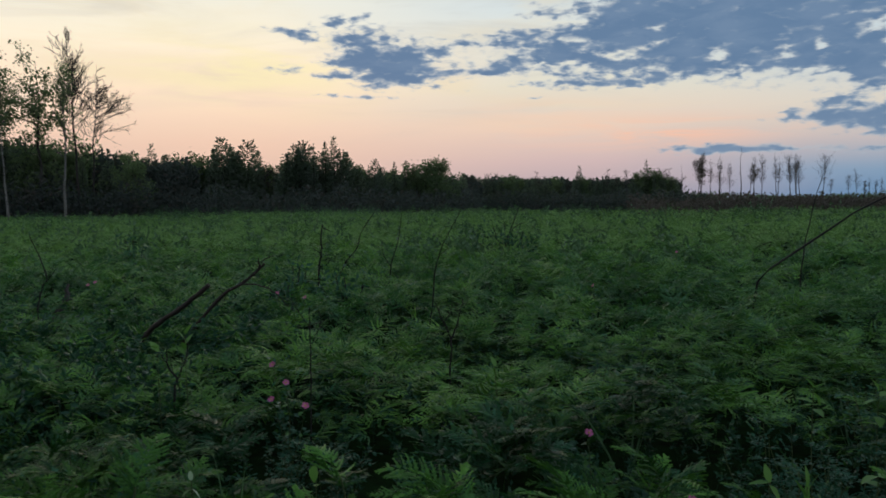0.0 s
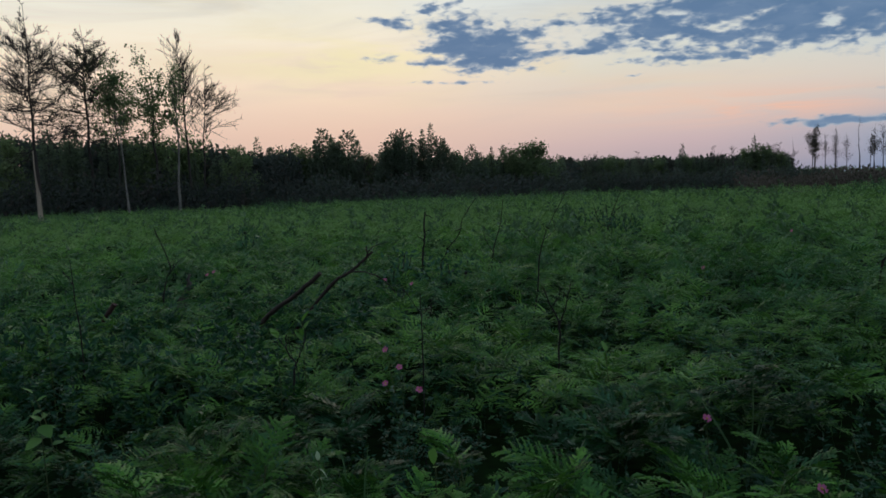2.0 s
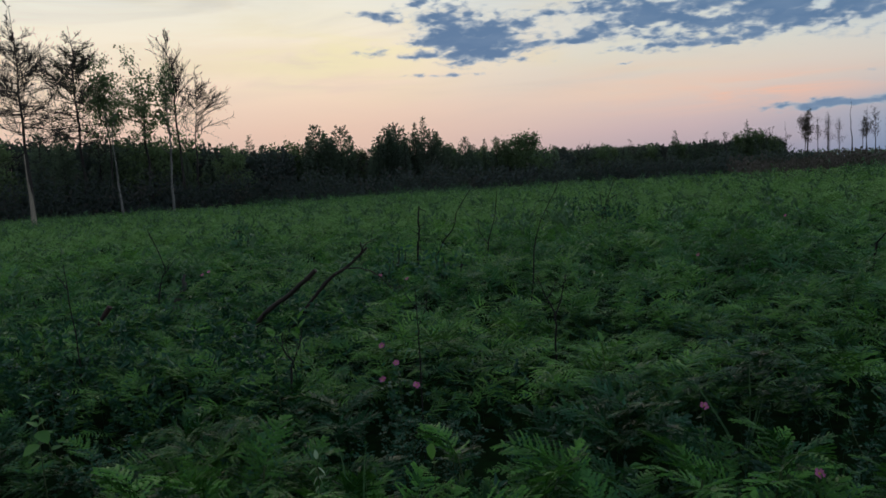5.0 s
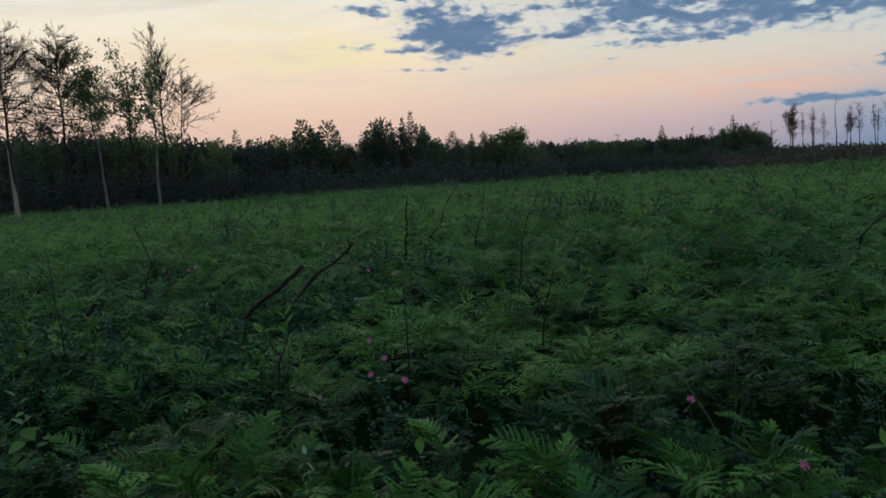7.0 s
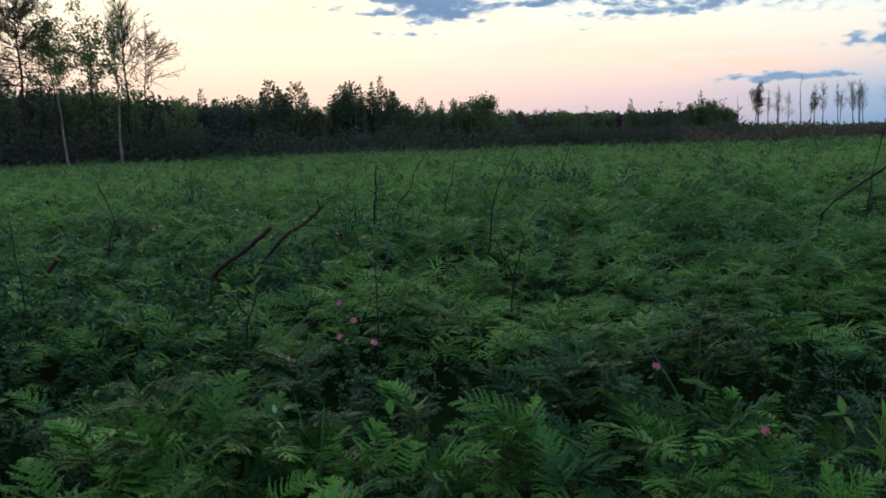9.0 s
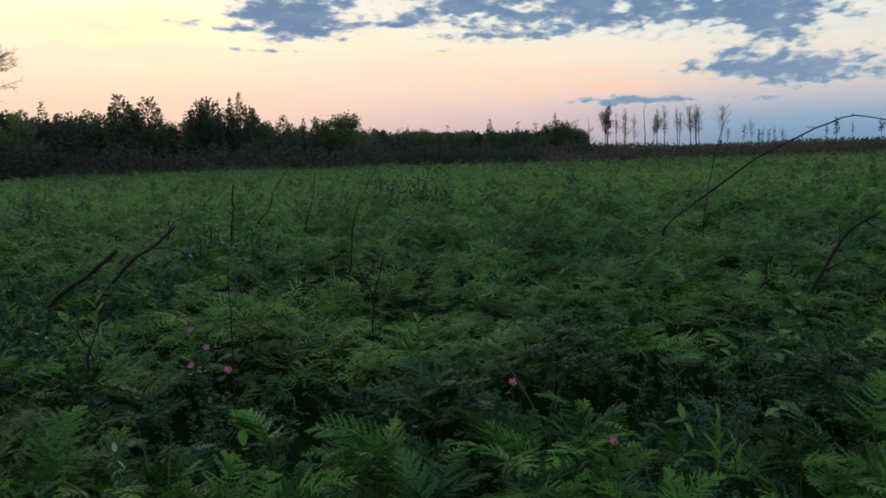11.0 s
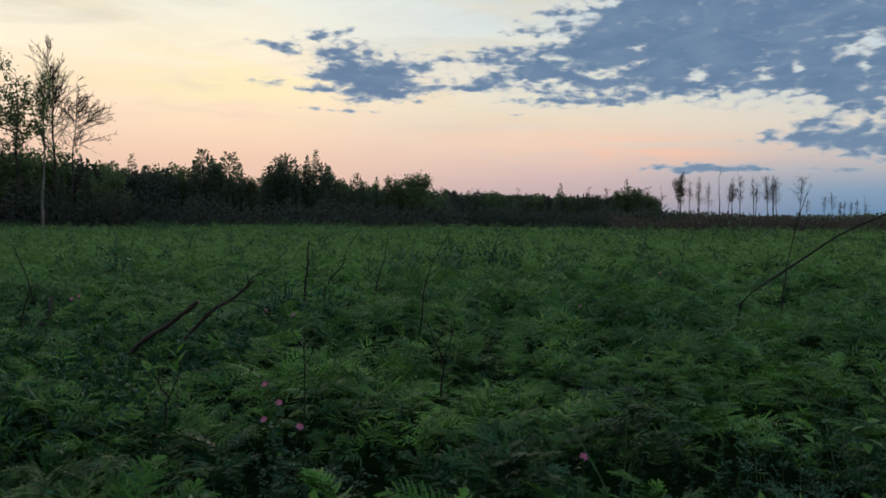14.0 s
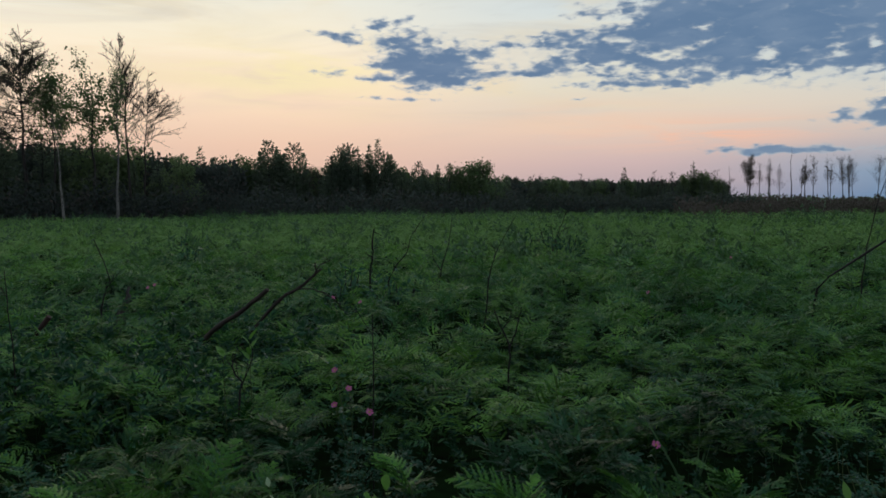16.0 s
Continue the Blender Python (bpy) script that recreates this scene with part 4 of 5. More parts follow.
# ------------------------------------------------------------------ ferns and weeds of the field
def fern_blade(rng, length, width, pairs, pitch, feather=1.0, joints=3):
    """One feathery blade along +y: it rises a little, arches over and hangs at its tip. Each side leaf sweeps forward, sags,
    and carries leaflets every pitch metres (none where pitch is 0)."""
    s = Shape()
    sway, rise, fall = rng.normal() * 0.12, rng.uniform(0.25, 0.50), rng.uniform(0.25, 0.55)
    down = np.array([0, 0, -1.0])

    def spine(t):
        return np.array([sway * length * t * t, length * t * (1 - 0.10 * t * t), length * (rise * t - fall * t * t)])

    line = np.array([spine(t) for t in np.linspace(0, 1, 7)])
    if pitch:
        tube(s, line[::2], np.linspace(0.0095, 0.003, 4) * length, 3)
    for i in range(pairs):
        t = 0.03 + 0.95 * (i / pairs) ** 0.95
        foot, ahead = spine(t), unit(spine(min(t + 0.05, 1.05)) - spine(t - 0.02))
        for sgn in (-1, 1):
            ll = 0.5 * width * (1 - t) ** 0.85 * rng.uniform(0.82, 1.12) + 0.03 * length
            ang = 1.16 - 0.42 * t + rng.normal() * 0.15
            out = unit(math.cos(ang) * ahead + sgn * math.sin(ang) * np.array([1.0, 0, 0]) + np.array([0, 0, 0.14 + rng.normal() * 0.15]))
            sweep, sag = rng.uniform(0.14, 0.38), rng.uniform(0.08, 0.30)
            flat = unit(np.cross(out, np.array([0, 0, 1.0])))
            flat = unit(flat + np.cross(flat, out) * rng.normal() * 0.32)

            def rib(u):
                u = np.asarray(u, float)[:, None]
                return foot + ll * (out * u + ahead * sweep * u * u + down * sag * u * u)

            def course(u):
                u = np.asarray(u, float)[:, None]
                return unit(out + ahead * 2 * sweep * u + down * 2 * sag * u)

            if not pitch:
                at = np.arange(joints) * 0.9 / joints
                kites(s, rib(at), course(at + 0.12), np.repeat(flat[None], joints, 0), ll * (0.16 + 0.9 / joints), (0.075 * ll + 0.026 * length * feather) * (1.15 - 0.6 * at), 0.40, 0.05)
                continue
            at = np.array([0.0, 0.22, 0.44, 0.66])
            kites(s, rib(at), course(at + 0.1), np.repeat(flat[None], 4, 0), ll * 0.36, pitch * 1.05 * (1.1 - 0.75 * at), 0.40, 0.04)
            n = max(3, int(ll / pitch))
            u = (np.arange(n) + 0.3) / n
            p, c = rib(u), course(u)
            size = feather * (0.25 * pitch + 1.15 * pitch * (ll / (0.42 * width)) ** 0.5 * (1 - u) ** 0.6)
            for sg in (-1, 1):
                w = unit(0.95 * c + sg * flat[None] + down * 0.18 + rng.normal(size=(n, 3)) * 0.24)
                kites(s, p, w, c, size * rng.uniform(0.75, 1.2, n), 0.80 * pitch, 0.35, 0.06)
    return s


def scatter(rng, gap, ys, half, skip=None):
    """Loose grid of places between two distances, inside a wedge."""
    y = np.arange(ys[0], ys[1], gap)
    pts = []
    for yy in y:
        w = half(yy)
        x = np.arange(-w, w, gap)
        pts.append(np.stack([x, np.full(len(x), yy)], -1))
    p = np.concatenate(pts)
    p = p + rng.uniform(-0.5, 0.5, p.shape) * gap
    if skip is not None:
        p = p[~skip(p[:, 0], p[:, 1])]
    return p


CLEARINGS = ((-0.86, 2.60, 0.11), (-0.77, 2.70, 0.08), (-0.47, 2.80, 0.10), (-2.27, 3.02, 0.13), (-1.66, 4.42, 0.16), (-3.66, 5.0, 0.14), (1.25, 2.64, 0.14), (1.17, 2.76, 0.10), (1.64, 2.92, 0.12), (1.52, 3.12, 0.17), (1.66, 3.28, 0.14), (-0.62, 3.62, 0.17), (0.95, 4.88, 0.14), (-2.05, 3.2, 0.15), (1.0, 2.54, 0.10), (-0.95, 4.2, 0.17), (-0.83, 3.75, 0.16), (-1.08, 4.45, 0.17), (-0.85, 4.0, 0.13), (0.85, 2.48, 0.13), (0.62, 3.28, 0.11), (1.38, 2.68, 0.17), (-0.93, 2.65, 0.11), (-0.77, 4.0, 0.08), (0.0, 4.8, 0.1), (-1.62, 4.35, 0.18), (2.0, 3.42, 0.20), (1.75, 2.9, 0.26), (1.22, 2.6, 0.24), (0.22, 3.1, 0.16), (-2.0, 3.2, 0.16))


def crowded(x, y):
    """Whether other plants already hold this spot."""
    return any(math.hypot(x - cx, y - cy) < r for cx, cy, r in CLEARINGS)


def near_ferns():
    rng = np.random.default_rng(3)
    firsts = []
    for k in range(7):
        root = new("bracken_fern")
        h = (0.36, 0.41, 0.31, 0.44, 0.38, 0.28, 0.34)[k]
        st = Shape()
        stem = bent_line(rng, (0, 0, -0.05), (rng.normal() * 0.1, 0.1, 1), h + 0.05, 4, 0.0, 0.04)
        tube(st, stem, np.linspace(0.0045, 0.003, 5), 4)
        part("stalk", st.mesh("fern_stalk", STALK, True), root)
        for j, (turn, size, tip) in enumerate(((0, 1.0, 16), (66, 0.80, 12), (-66, 0.80, 12))):
            b = fern_blade(rng, 0.265 * size, 0.22 * size, (12, 11, 13)[(k + j) % 3], 0.0125)
            f = part("frond", b.mesh("fern_frond", FERN), root)
            x, y, z = stem[-1] - np.array([0, 0, 0.03 * (j > 0)])
            f.matrix_basis = pose(x, y, z, tip + rng.normal() * 12, rng.normal() * 14, turn + rng.uniform(-10, 10))
        tagged(root, "green bracken fern with feathery fronds", "fern", "bracken in the field")
        firsts.append(root)
    places = scatter(rng, 0.140, (1.95, 3.15), lambda y: 0.70 * y + 0.15)
    used = set()
    for x, y in places:
        k = int(rng.integers(7))
        g = swell(x, y)
        if (g < 0.30 and rng.random() < 0.9) or crowded(x, y):
            continue
        size = (0.62 + 0.52 * g) * rng.uniform(0.80, 1.15)
        m = pose(x, y, float(land(x, y)), rng.normal() * 7, rng.normal() * 7, rng.uniform(0, 360)) @ Matrix.Scale(size, 4)
        if k in used:
            copy_at(firsts[k], m)
        else:
            used.add(k)
            firsts[k].matrix_basis = m


near_ferns()


def fern_mass(name, label, rng, places, template, count, length, mat, lift=0.0, lean=0.29):
    """Many ferns as one mass; template blades are strewn round each place at the height of the growth."""
    vs, qs, n = [], [], 0
    x, y = places[:, 0], places[:, 1]
    z = land(x, y) + 0.11 + 0.38 * swell(x, y) + 0.13 * np.clip((y - 5) / 5, 0, 1) + lift + rng.normal(size=len(x)) * 0.05
    for j in range(count):
        pick = rng.integers(0, len(template), len(x))
        turn = rng.uniform(0, 6.283, len(x)) if j == 0 else turn + rng.uniform(0.9, 1.6, len(x))
        for k, (v, q) in enumerate(template):
            m = pick == k
            at = np.stack([x, y, z - 0.04 * j], -1)[m]
            vv, qq = spread(v, q, at, turn[m], rng.normal(0.22, lean, m.sum()), rng.normal(0, lean, m.sum()), length * rng.uniform(0.75, 1.2, m.sum()) * (1 if j == 0 else 0.8))
            vs.append(vv)
            qs.append(qq + n)
            n += len(vv)
    me = quad_mesh(name, np.concatenate(vs), np.concatenate(qs), mat)
    tagged(new(name, me), label, "ferns", kind="stuff")


def edge_of_field(x):
    return np.where(x < -25, 57, np.where(x < 0, 59, np.where(x < 14, 58 - 0.95 * x, 45.0))) + 1.5 * np.sin(x * 0.4)


def crowd(x, y):
    """Spots that other plants hold, and most of each dark hollow."""
    dip = (swell(x, y) < 0.28) & (np.random.default_rng(77).random(len(x)) < 0.9)
    return dip | np.array([crowded(p, q) for p, q in zip(x, y)])


def field_cover():
    rng = np.random.default_rng(8)
    near = [fern_blade(rng, 1.0, 0.84, 12, 0.062).arrays() for _ in range(6)]
    full = [fern_blade(rng, 1.0, 0.86, 12, 0).arrays() for _ in range(6)]
    mid = [fern_blade(rng, 1.0, 0.90, 9, 0, 1.0, 2).arrays() for _ in range(5)]
    low = [fern_blade(rng, 1.0, 0.95, 6, 0, 1.5, 1).arrays() for _ in range(5)]
    least = [fern_blade(rng, 1.0, 0.9, 3, 0, 2.2, 1).arrays() for _ in range(4)]
    words = "dense green bracken and weeds of the field"
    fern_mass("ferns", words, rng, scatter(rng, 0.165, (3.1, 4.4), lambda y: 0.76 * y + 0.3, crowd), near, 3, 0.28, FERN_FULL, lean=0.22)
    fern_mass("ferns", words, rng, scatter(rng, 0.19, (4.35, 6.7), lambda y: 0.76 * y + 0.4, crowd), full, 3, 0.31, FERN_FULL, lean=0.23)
    fern_mass("ferns", words, rng, scatter(rng, 0.235, (6.6, 10.5), lambda y: 0.80 * y + 0.6), mid, 3, 0.35, FERN_MID_LIT)
    fern_mass("ferns", words, rng, scatter(rng, 0.29, (10.4, 16), lambda y: 0.80 * y + 0.6), mid, 2, 0.40, FERN_MID_LIT)
    fern_mass("ferns", words, rng, scatter(rng, 0.36, (16, 34), lambda y: 0.84 * y + 1), low, 2, 0.44, FERN_FAR_PALE)
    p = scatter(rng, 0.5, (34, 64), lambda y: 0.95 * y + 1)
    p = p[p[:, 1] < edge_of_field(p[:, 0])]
    fern_mass("ferns", "distant yellow-green bracken and grass", rng, p, least, 2, 0.55, FERN_FAR_PALE)
    p = scatter(rng, 0.36, (-9, 1.6), lambda y: 9.0 + 0 * y)
    fern_mass("ferns", "dense green bracken and weeds of the field", rng, p, low, 2, 0.46, FERN_FULL)
    p = np.concatenate([np.stack([rng.uniform(3, 12, 500) * s, rng.uniform(1.0, 9, 500)], -1) for s in (-1, 1)])
    p = p[np.abs(p[:, 0]) > 0.80 * p[:, 1] + 0.6]
    fern_mass("ferns", "dense green bracken and weeds of the field", rng, p, low, 2, 0.46, FERN_FULL)


field_cover()


def weed_arrays(rng, height, leaves, size, spreadout=0.7, joints=4):
    s = Shape()
    line = bent_line(rng, (0, 0, 0), (rng.normal() * 0.15, rng.normal() * 0.15, 1), height, joints, 0.0, 0.08)
    tube(s, line, np.linspace(0.003, 0.0012, joints + 1), 3)
    t = rng.uniform(0.3, 1.0, leaves)
    foot = np.array([along(line, min(x, 0.99)) for x in t])
    way = random_ways(rng, leaves, 0.25, spreadout)
    kites(s, foot, way, cross_side(way, rng), size * rng.uniform(0.6, 1.2, leaves), size * 0.42, 0.45, 0.1)
    return s.arrays()


def weeds():
    """Low leafy weeds between the ferns, and tall thin seed stalks farther off."""
    rng = np.random.default_rng(14)
    kinds = [weed_arrays(rng, 1.0, 32, 0.125) for _ in range(5)]
    vs, qs, n = [], [], 0
    p = np.concatenate([scatter(rng, 0.21, (1.5, 7), lambda y: 0.82 * y + 0.5), scatter(rng, 0.45, (7, 16), lambda y: 0.82 * y + 0.5)])
    # extra, taller dark weeds added on the left to darken that side
    left = np.stack([rng.uniform(-7.5, -1.6, 330), rng.uniform(4.2, 10, 330)], -1)
    p = np.concatenate([p, left[left[:, 0] > -0.85 * left[:, 1]]])
    thick = (p[:, 0] < -1.6) & (p[:, 1] > 4.2) & (p[:, 1] < 10)
    pick = rng.integers(0, 5, len(p))
    h = (0.27 + 0.15 * swell(p[:, 0], p[:, 1])) * rng.uniform(0.75, 1.2, len(p)) * np.where(thick, 1.45, 1.0)
    for k, (v, q) in enumerate(kinds):
        m = pick == k
        vv, qq = spread(v, q, np.stack([p[m, 0], p[m, 1], land(p[m, 0], p[m, 1])], -1), rng.uniform(0, 6.283, m.sum()), rng.normal(0, 0.12, m.sum()), rng.normal(0, 0.12, m.sum()), h[m])
        vs.append(vv), qs.append(qq + n)
        n += len(vv)
    tagged(new("weeds", quad_mesh("weeds", np.concatenate(vs), np.concatenate(qs), WEED)), "dark blue-green leafy weeds between ferns", "weeds", kind="stuff")
    kinds = [weed_arrays(rng, 1.0, 13, 0.18, 1.8, 1) for _ in range(5)]
    vs, qs, n = [], [], 0
    p = np.concatenate([scatter(rng, 1.2, (9, 20), lambda y: 0.84 * y + 1), scatter(rng, 0.72, (20, 62), lambda y: 0.88 * y + 1)])
    p = p[(p[:, 1] < edge_of_field(p[:, 0])) & (rng.random(len(p)) < 0.8)]
    pick = rng.integers(0, 5, len(p))
    h = rng.uniform(0.55, 0.95, len(p)) * (0.85 + 0.4 * (rng.random(len(p)) < 0.10))
    for k, (v, q) in enumerate(kinds):
        m = pick == k
        vv, qq = spread(v, q, np.stack([p[m, 0], p[m, 1], land(p[m, 0], p[m, 1])], -1), rng.uniform(0, 6.283, m.sum()), rng.normal(0, 0.1, m.sum()), rng.normal(0, 0.1, m.sum()), h[m])
        vs.append(vv), qs.append(qq + n)
        n += len(vv)
    tagged(new("weeds", quad_mesh("tall_weeds", np.concatenate(vs), np.concatenate(qs), WEED_FAR)), "tall thin weeds standing above the ferns", "weeds", kind="stuff")


weeds()


def low_bushes():
    """Low leafy bushes that break up the far part of the field."""
    rng = np.random.default_rng(44)
    s = Shape()
    for _ in range(230):
        y = rng.uniform(13, 57)
        x = rng.uniform(-0.85, 0.8) * y
        if y > float(edge_of_field(np.array(x))) - 1:
            continue
        w, h, n = rng.uniform(0.25, 0.7), rng.uniform(0.55, 1.0), 150
        at = rng.normal(size=(n, 3)) * (w * 0.5, w * 0.5, 0.0) + (x, y, 0)
        at[:, 2] = h * rng.uniform(0.2, 1.0, n) * np.exp(-((at[:, 0] - x) ** 2 + (at[:, 1] - y) ** 2) / (w * w))
        way = random_ways(rng, n, 0.8)
        kites(s, at, way, cross_side(way, rng), rng.uniform(0.08, 0.2, n), 0.07, 0.45, 0.1)
    tagged(new("bushes", s.mesh("bushes", WEED_FAR)), "low dark green bushes among the far ferns", "bushes", kind="stuff")


low_bushes()


def edge_weeds():
    """Tall pale-topped weeds in clumps along the far side of the field."""
    rng = np.random.default_rng(52)
    s = Shape()
    for _ in range(46):
        x = rng.uniform(-36, 16)
        y = float(edge_of_field(np.array(x))) - rng.uniform(2.0, 6.0)
        n, h = 34, rng.uniform(0.85, 1.25)
        foot = np.stack([x + rng.normal(size=n) * 0.35, y + rng.normal(size=n) * 0.3, np.zeros(n)], -1)
        way = random_ways(rng, n, 5.0)
        tall = h * rng.uniform(0.6, 1.1, n)
        kites(s, foot, way, cross_side(way, rng), tall, 0.035, 0.5)
        k = 60
        pick = rng.integers(0, n, k)
        at = foot[pick] + way[pick] * (tall[pick] * rng.uniform(0.55, 1.0, k))[:, None]
        leaf = random_ways(rng, k, 0.6)
        kites(s, at, leaf, cross_side(leaf, rng), rng.uniform(0.08, 0.18, k), 0.06, 0.45)
    tagged(new("tall_weeds", s.mesh("tall_weeds", WEED_FAR)), "tall green weeds along the edge of the woods", "weeds", kind="stuff")


edge_weeds()


def single_bush(x, y, wide, tall, n, seed, label):
    """One low leafy bush: many small leaves on thin stems."""
    rng = np.random.default_rng(seed)
    root = new("low_bush")
    root.location = (x, y, float(land(x, y)))
    leaves = Shape()
    for k in range(7):
        line = bent_line(rng, (0, 0, -0.05), (rng.normal() * 0.45 * wide, rng.normal() * 0.3, 1), tall * rng.uniform(0.75, 1.1), 4, 0.0, 0.12)
        st = Shape()
        tube(st, line, np.linspace(0.012, 0.005, 5), 4)
        part("stem", st.mesh("bush_stem", TWIG), root)
        foot = np.array([along(line, t) for t in rng.uniform(0.3, 1.0, n // 7)]) + rng.normal(size=(n // 7, 3)) * (0.16 * wide, 0.16 * wide, 0.05)
        way = random_ways(rng, len(foot), 0.4)
        kites(leaves, foot, way, cross_side(way, rng), rng.uniform(0.05, 0.11, len(foot)), 0.045, 0.45, 0.1)
    part("foliage", leaves.mesh("bush_leaves", WEED), root)
    return tagged(root, label, "bush", "low bushes in the field")


for bx, by, bw, bt, bs in ((1.0, 17.1, 1.0, 1.22, 1), (0.55, 17.6, 0.8, 1.05, 2), (1.35, 16.8, 0.7, 0.95, 3), (-6.2, 15.0, 0.9, 0.95, 4), (-1.3, 9.2, 0.7, 0.80, 5), (-2.0, 9.0, 0.8, 0.80, 6)):
    single_bush(bx, by, bw, bt, 360, bs, "dark leafy low bush with thin stems")


# ------------------------------------------------------------------ dead wood and twigs
def polyline(points, n=14, wander=0.0, seed=1):
    """Smooth line through a few points."""
    p = np.asarray(points, float)
    t = np.linspace(0, len(p) - 1, n)
    ext = np.concatenate([2 * p[:1] - p[1:2], p, 2 * p[-1:] - p[-2:-1]])
    out = []
    for x in t:
        k = min(int(x), len(p) - 2)
        u = x - k
        a, b, c, d = ext[k:k + 4]
        out.append(0.5 * (2 * b + (c - a) * u + (2 * a - 5 * b + 4 * c - d) * u * u + (3 * b - a - 3 * c + d) * u ** 3))
    out = np.array(out)
    if wander:
        out[1:-1] += np.random.default_rng(seed).normal(size=(n - 2, 3)) * wander
    return out


def stick(name, label, stems, mat, category="twig", spurs=0, seed=1):
    """A dead stem with its side stems: rows of points, radius at the foot, radius at the tip. The first runs to the ground."""
    rng = np.random.default_rng(seed)
    root = new(name)
    x, y, _ = stems[0][0][0]
    root.location = (x, y, 0)
    for j, (pts, ra, rb) in enumerate(stems):
        s = Shape()
        line = polyline(pts, 16, ra * (0.10 if ra > 0.015 else 0.35), seed + j) - np.array([x, y, 0])
        r = np.linspace(ra, rb, 16) * (1 + 0.08 * rng.normal(size=16))
        tube(s, line, r, 6)
        if spurs:
            for _ in range(spurs):
                t = rng.uniform(0.35, 0.97)
                tw = bent_line(rng, along(line, t), unit(rng.normal(size=3) + (0, 0, 0.5)), rng.uniform(0.04, 0.16), 3, 0.1, 0.2)
                tube(s, tw, np.linspace(rb * 0.8, rb * 0.4, 4), 4)
        part("stem" if j == 0 else "side_branch", s.mesh("stick", mat, True), root)
    return tagged(root, label, category)


def sticks():
    stick("arching_branch", "long thin arching dead branch above the ferns", [([(3.33, 8.75, 0.1), (3.36, 8.70, 0.52), (3.46, 8.6, 0.76), (3.92, 8.6, 1.06), (4.38, 8.6, 1.38), (4.75, 8.6, 1.55), (5.13, 8.6, 1.71), (5.36, 8.6, 1.80), (5.6, 8.6, 1.85), (5.9, 8.55, 1.80), (6.2, 8.5, 1.68)], 0.014, 0.006)], TWIG, "branch", 4, 2)
    stick("dead_twig", "slender upright dead twig in the ferns", [([(4.13, 9.4, 0.0), (4.17, 9.4, 0.80), (4.24, 9.4, 1.21), (4.35, 9.4, 1.66), (4.48, 9.4, 1.98)], 0.0085, 0.003)], TWIG, spurs=3, seed=3)
    stick("dead_twig", "dark crooked broken-off upright stem", [([(-1.82, 10, 0.0), (-1.79, 10, 0.70), (-1.77, 10, 0.86), (-1.75, 10, 0.98), (-1.76, 10, 1.12), (-1.73, 10, 1.28)], 0.015, 0.009)], TWIG, spurs=5, seed=4)
    stick("dead_twig", "slanting bare twig above the ferns", [([(-1.85, 11, 0.0), (-1.65, 11, 0.61), (-1.44, 11, 0.89), (-1.36, 11, 1.13), (-1.16, 11, 1.42)], 0.0105, 0.0048)], TWIG, spurs=3, seed=5)
    stick("dead_twig", "slanting bare twig above the ferns", [([(-1.0, 10.5, 0.0), (-0.89, 10.5, 0.73), (-0.80, 10.5, 1.0), (-0.74, 10.5, 1.39)], 0.009, 0.004), ([(-0.9, 10.5, 0.68), (-1.0, 10.5, 0.85), (-1.02, 10.5, 1.02)], 0.006, 0.0032)], TWIG, spurs=2, seed=6)
    stick("dead_sapling", "thin dark dead sapling with a forked top", [([(-0.02, 5, 0.0), (-0.01, 5, 0.49), (0.0, 5, 0.68), (-0.06, 5, 0.83), (-0.10, 5, 0.93)], 0.0085, 0.0035),
          ([(0.0, 5, 0.68), (0.04, 5, 0.79), (0.06, 5, 0.87), (0.08, 5, 0.95)], 0.0055, 0.0026), ([(-0.05, 5, 0.80), (0.0, 5.01, 0.86), (0.01, 5.02, 0.92)], 0.004, 0.0022)], TWIG, spurs=2, seed=7)
    stick("dead_twig", "tall slender slanting bare twig", [([(-0.30, 7, 0.0), (-0.20, 7, 0.62), (-0.17, 7, 0.92), (-0.14, 7, 1.07), (-0.06, 7, 1.26), (0.07, 7, 1.49)], 0.0085, 0.0032)], TWIG, spurs=5, seed=27)
    stick("dead_sapling", "dark twiggy dead sapling", [([(0.9, 17, 0.0), (0.97, 17, 0.35), (1.10, 17, 0.79), (1.32, 17, 1.35)], 0.016, 0.006), ([(1.0, 17, 0.42), (1.2, 17, 0.9), (1.44, 17, 1.04)], 0.010, 0.005), ([(0.98, 17, 0.3), (0.8, 17, 0.8), (0.72, 17, 1.1)], 0.009, 0.0048)], TWIG, spurs=8, seed=8)
    stick("dead_twig", "crooked dark dead twig", [([(-4.13, 7.5, 0.0), (-4.12, 7.5, 0.55), (-4.07, 7.5, 0.77), (-4.02, 7.5, 0.91), (-4.17, 7.5, 1.3)], 0.009, 0.004), ([(-4.06, 7.5, 0.80), (-3.9, 7.5, 0.98)], 0.0045, 0.0024)], TWIG, spurs=4, seed=9)
    stick("dead_sapling", "straight dark stem with a hooked side twig", [([(-0.77, 4.2, 0.0), (-0.77, 4.2, 0.24), (-0.76, 4.2, 0.65), (-0.76, 4.2, 0.83), (-0.76, 4.2, 1.02)], 0.004875, 0.0024),
          ([(-0.76, 4.2, 0.80), (-0.70, 4.2, 0.93), (-0.71, 4.2, 1.0)], 0.003, 0.0016), ([(-0.76, 4.2, 0.90), (-0.84, 4.22, 1.02), (-0.86, 4.22, 1.06)], 0.00225, 0.0016)], TWIG, spurs=4, seed=10)
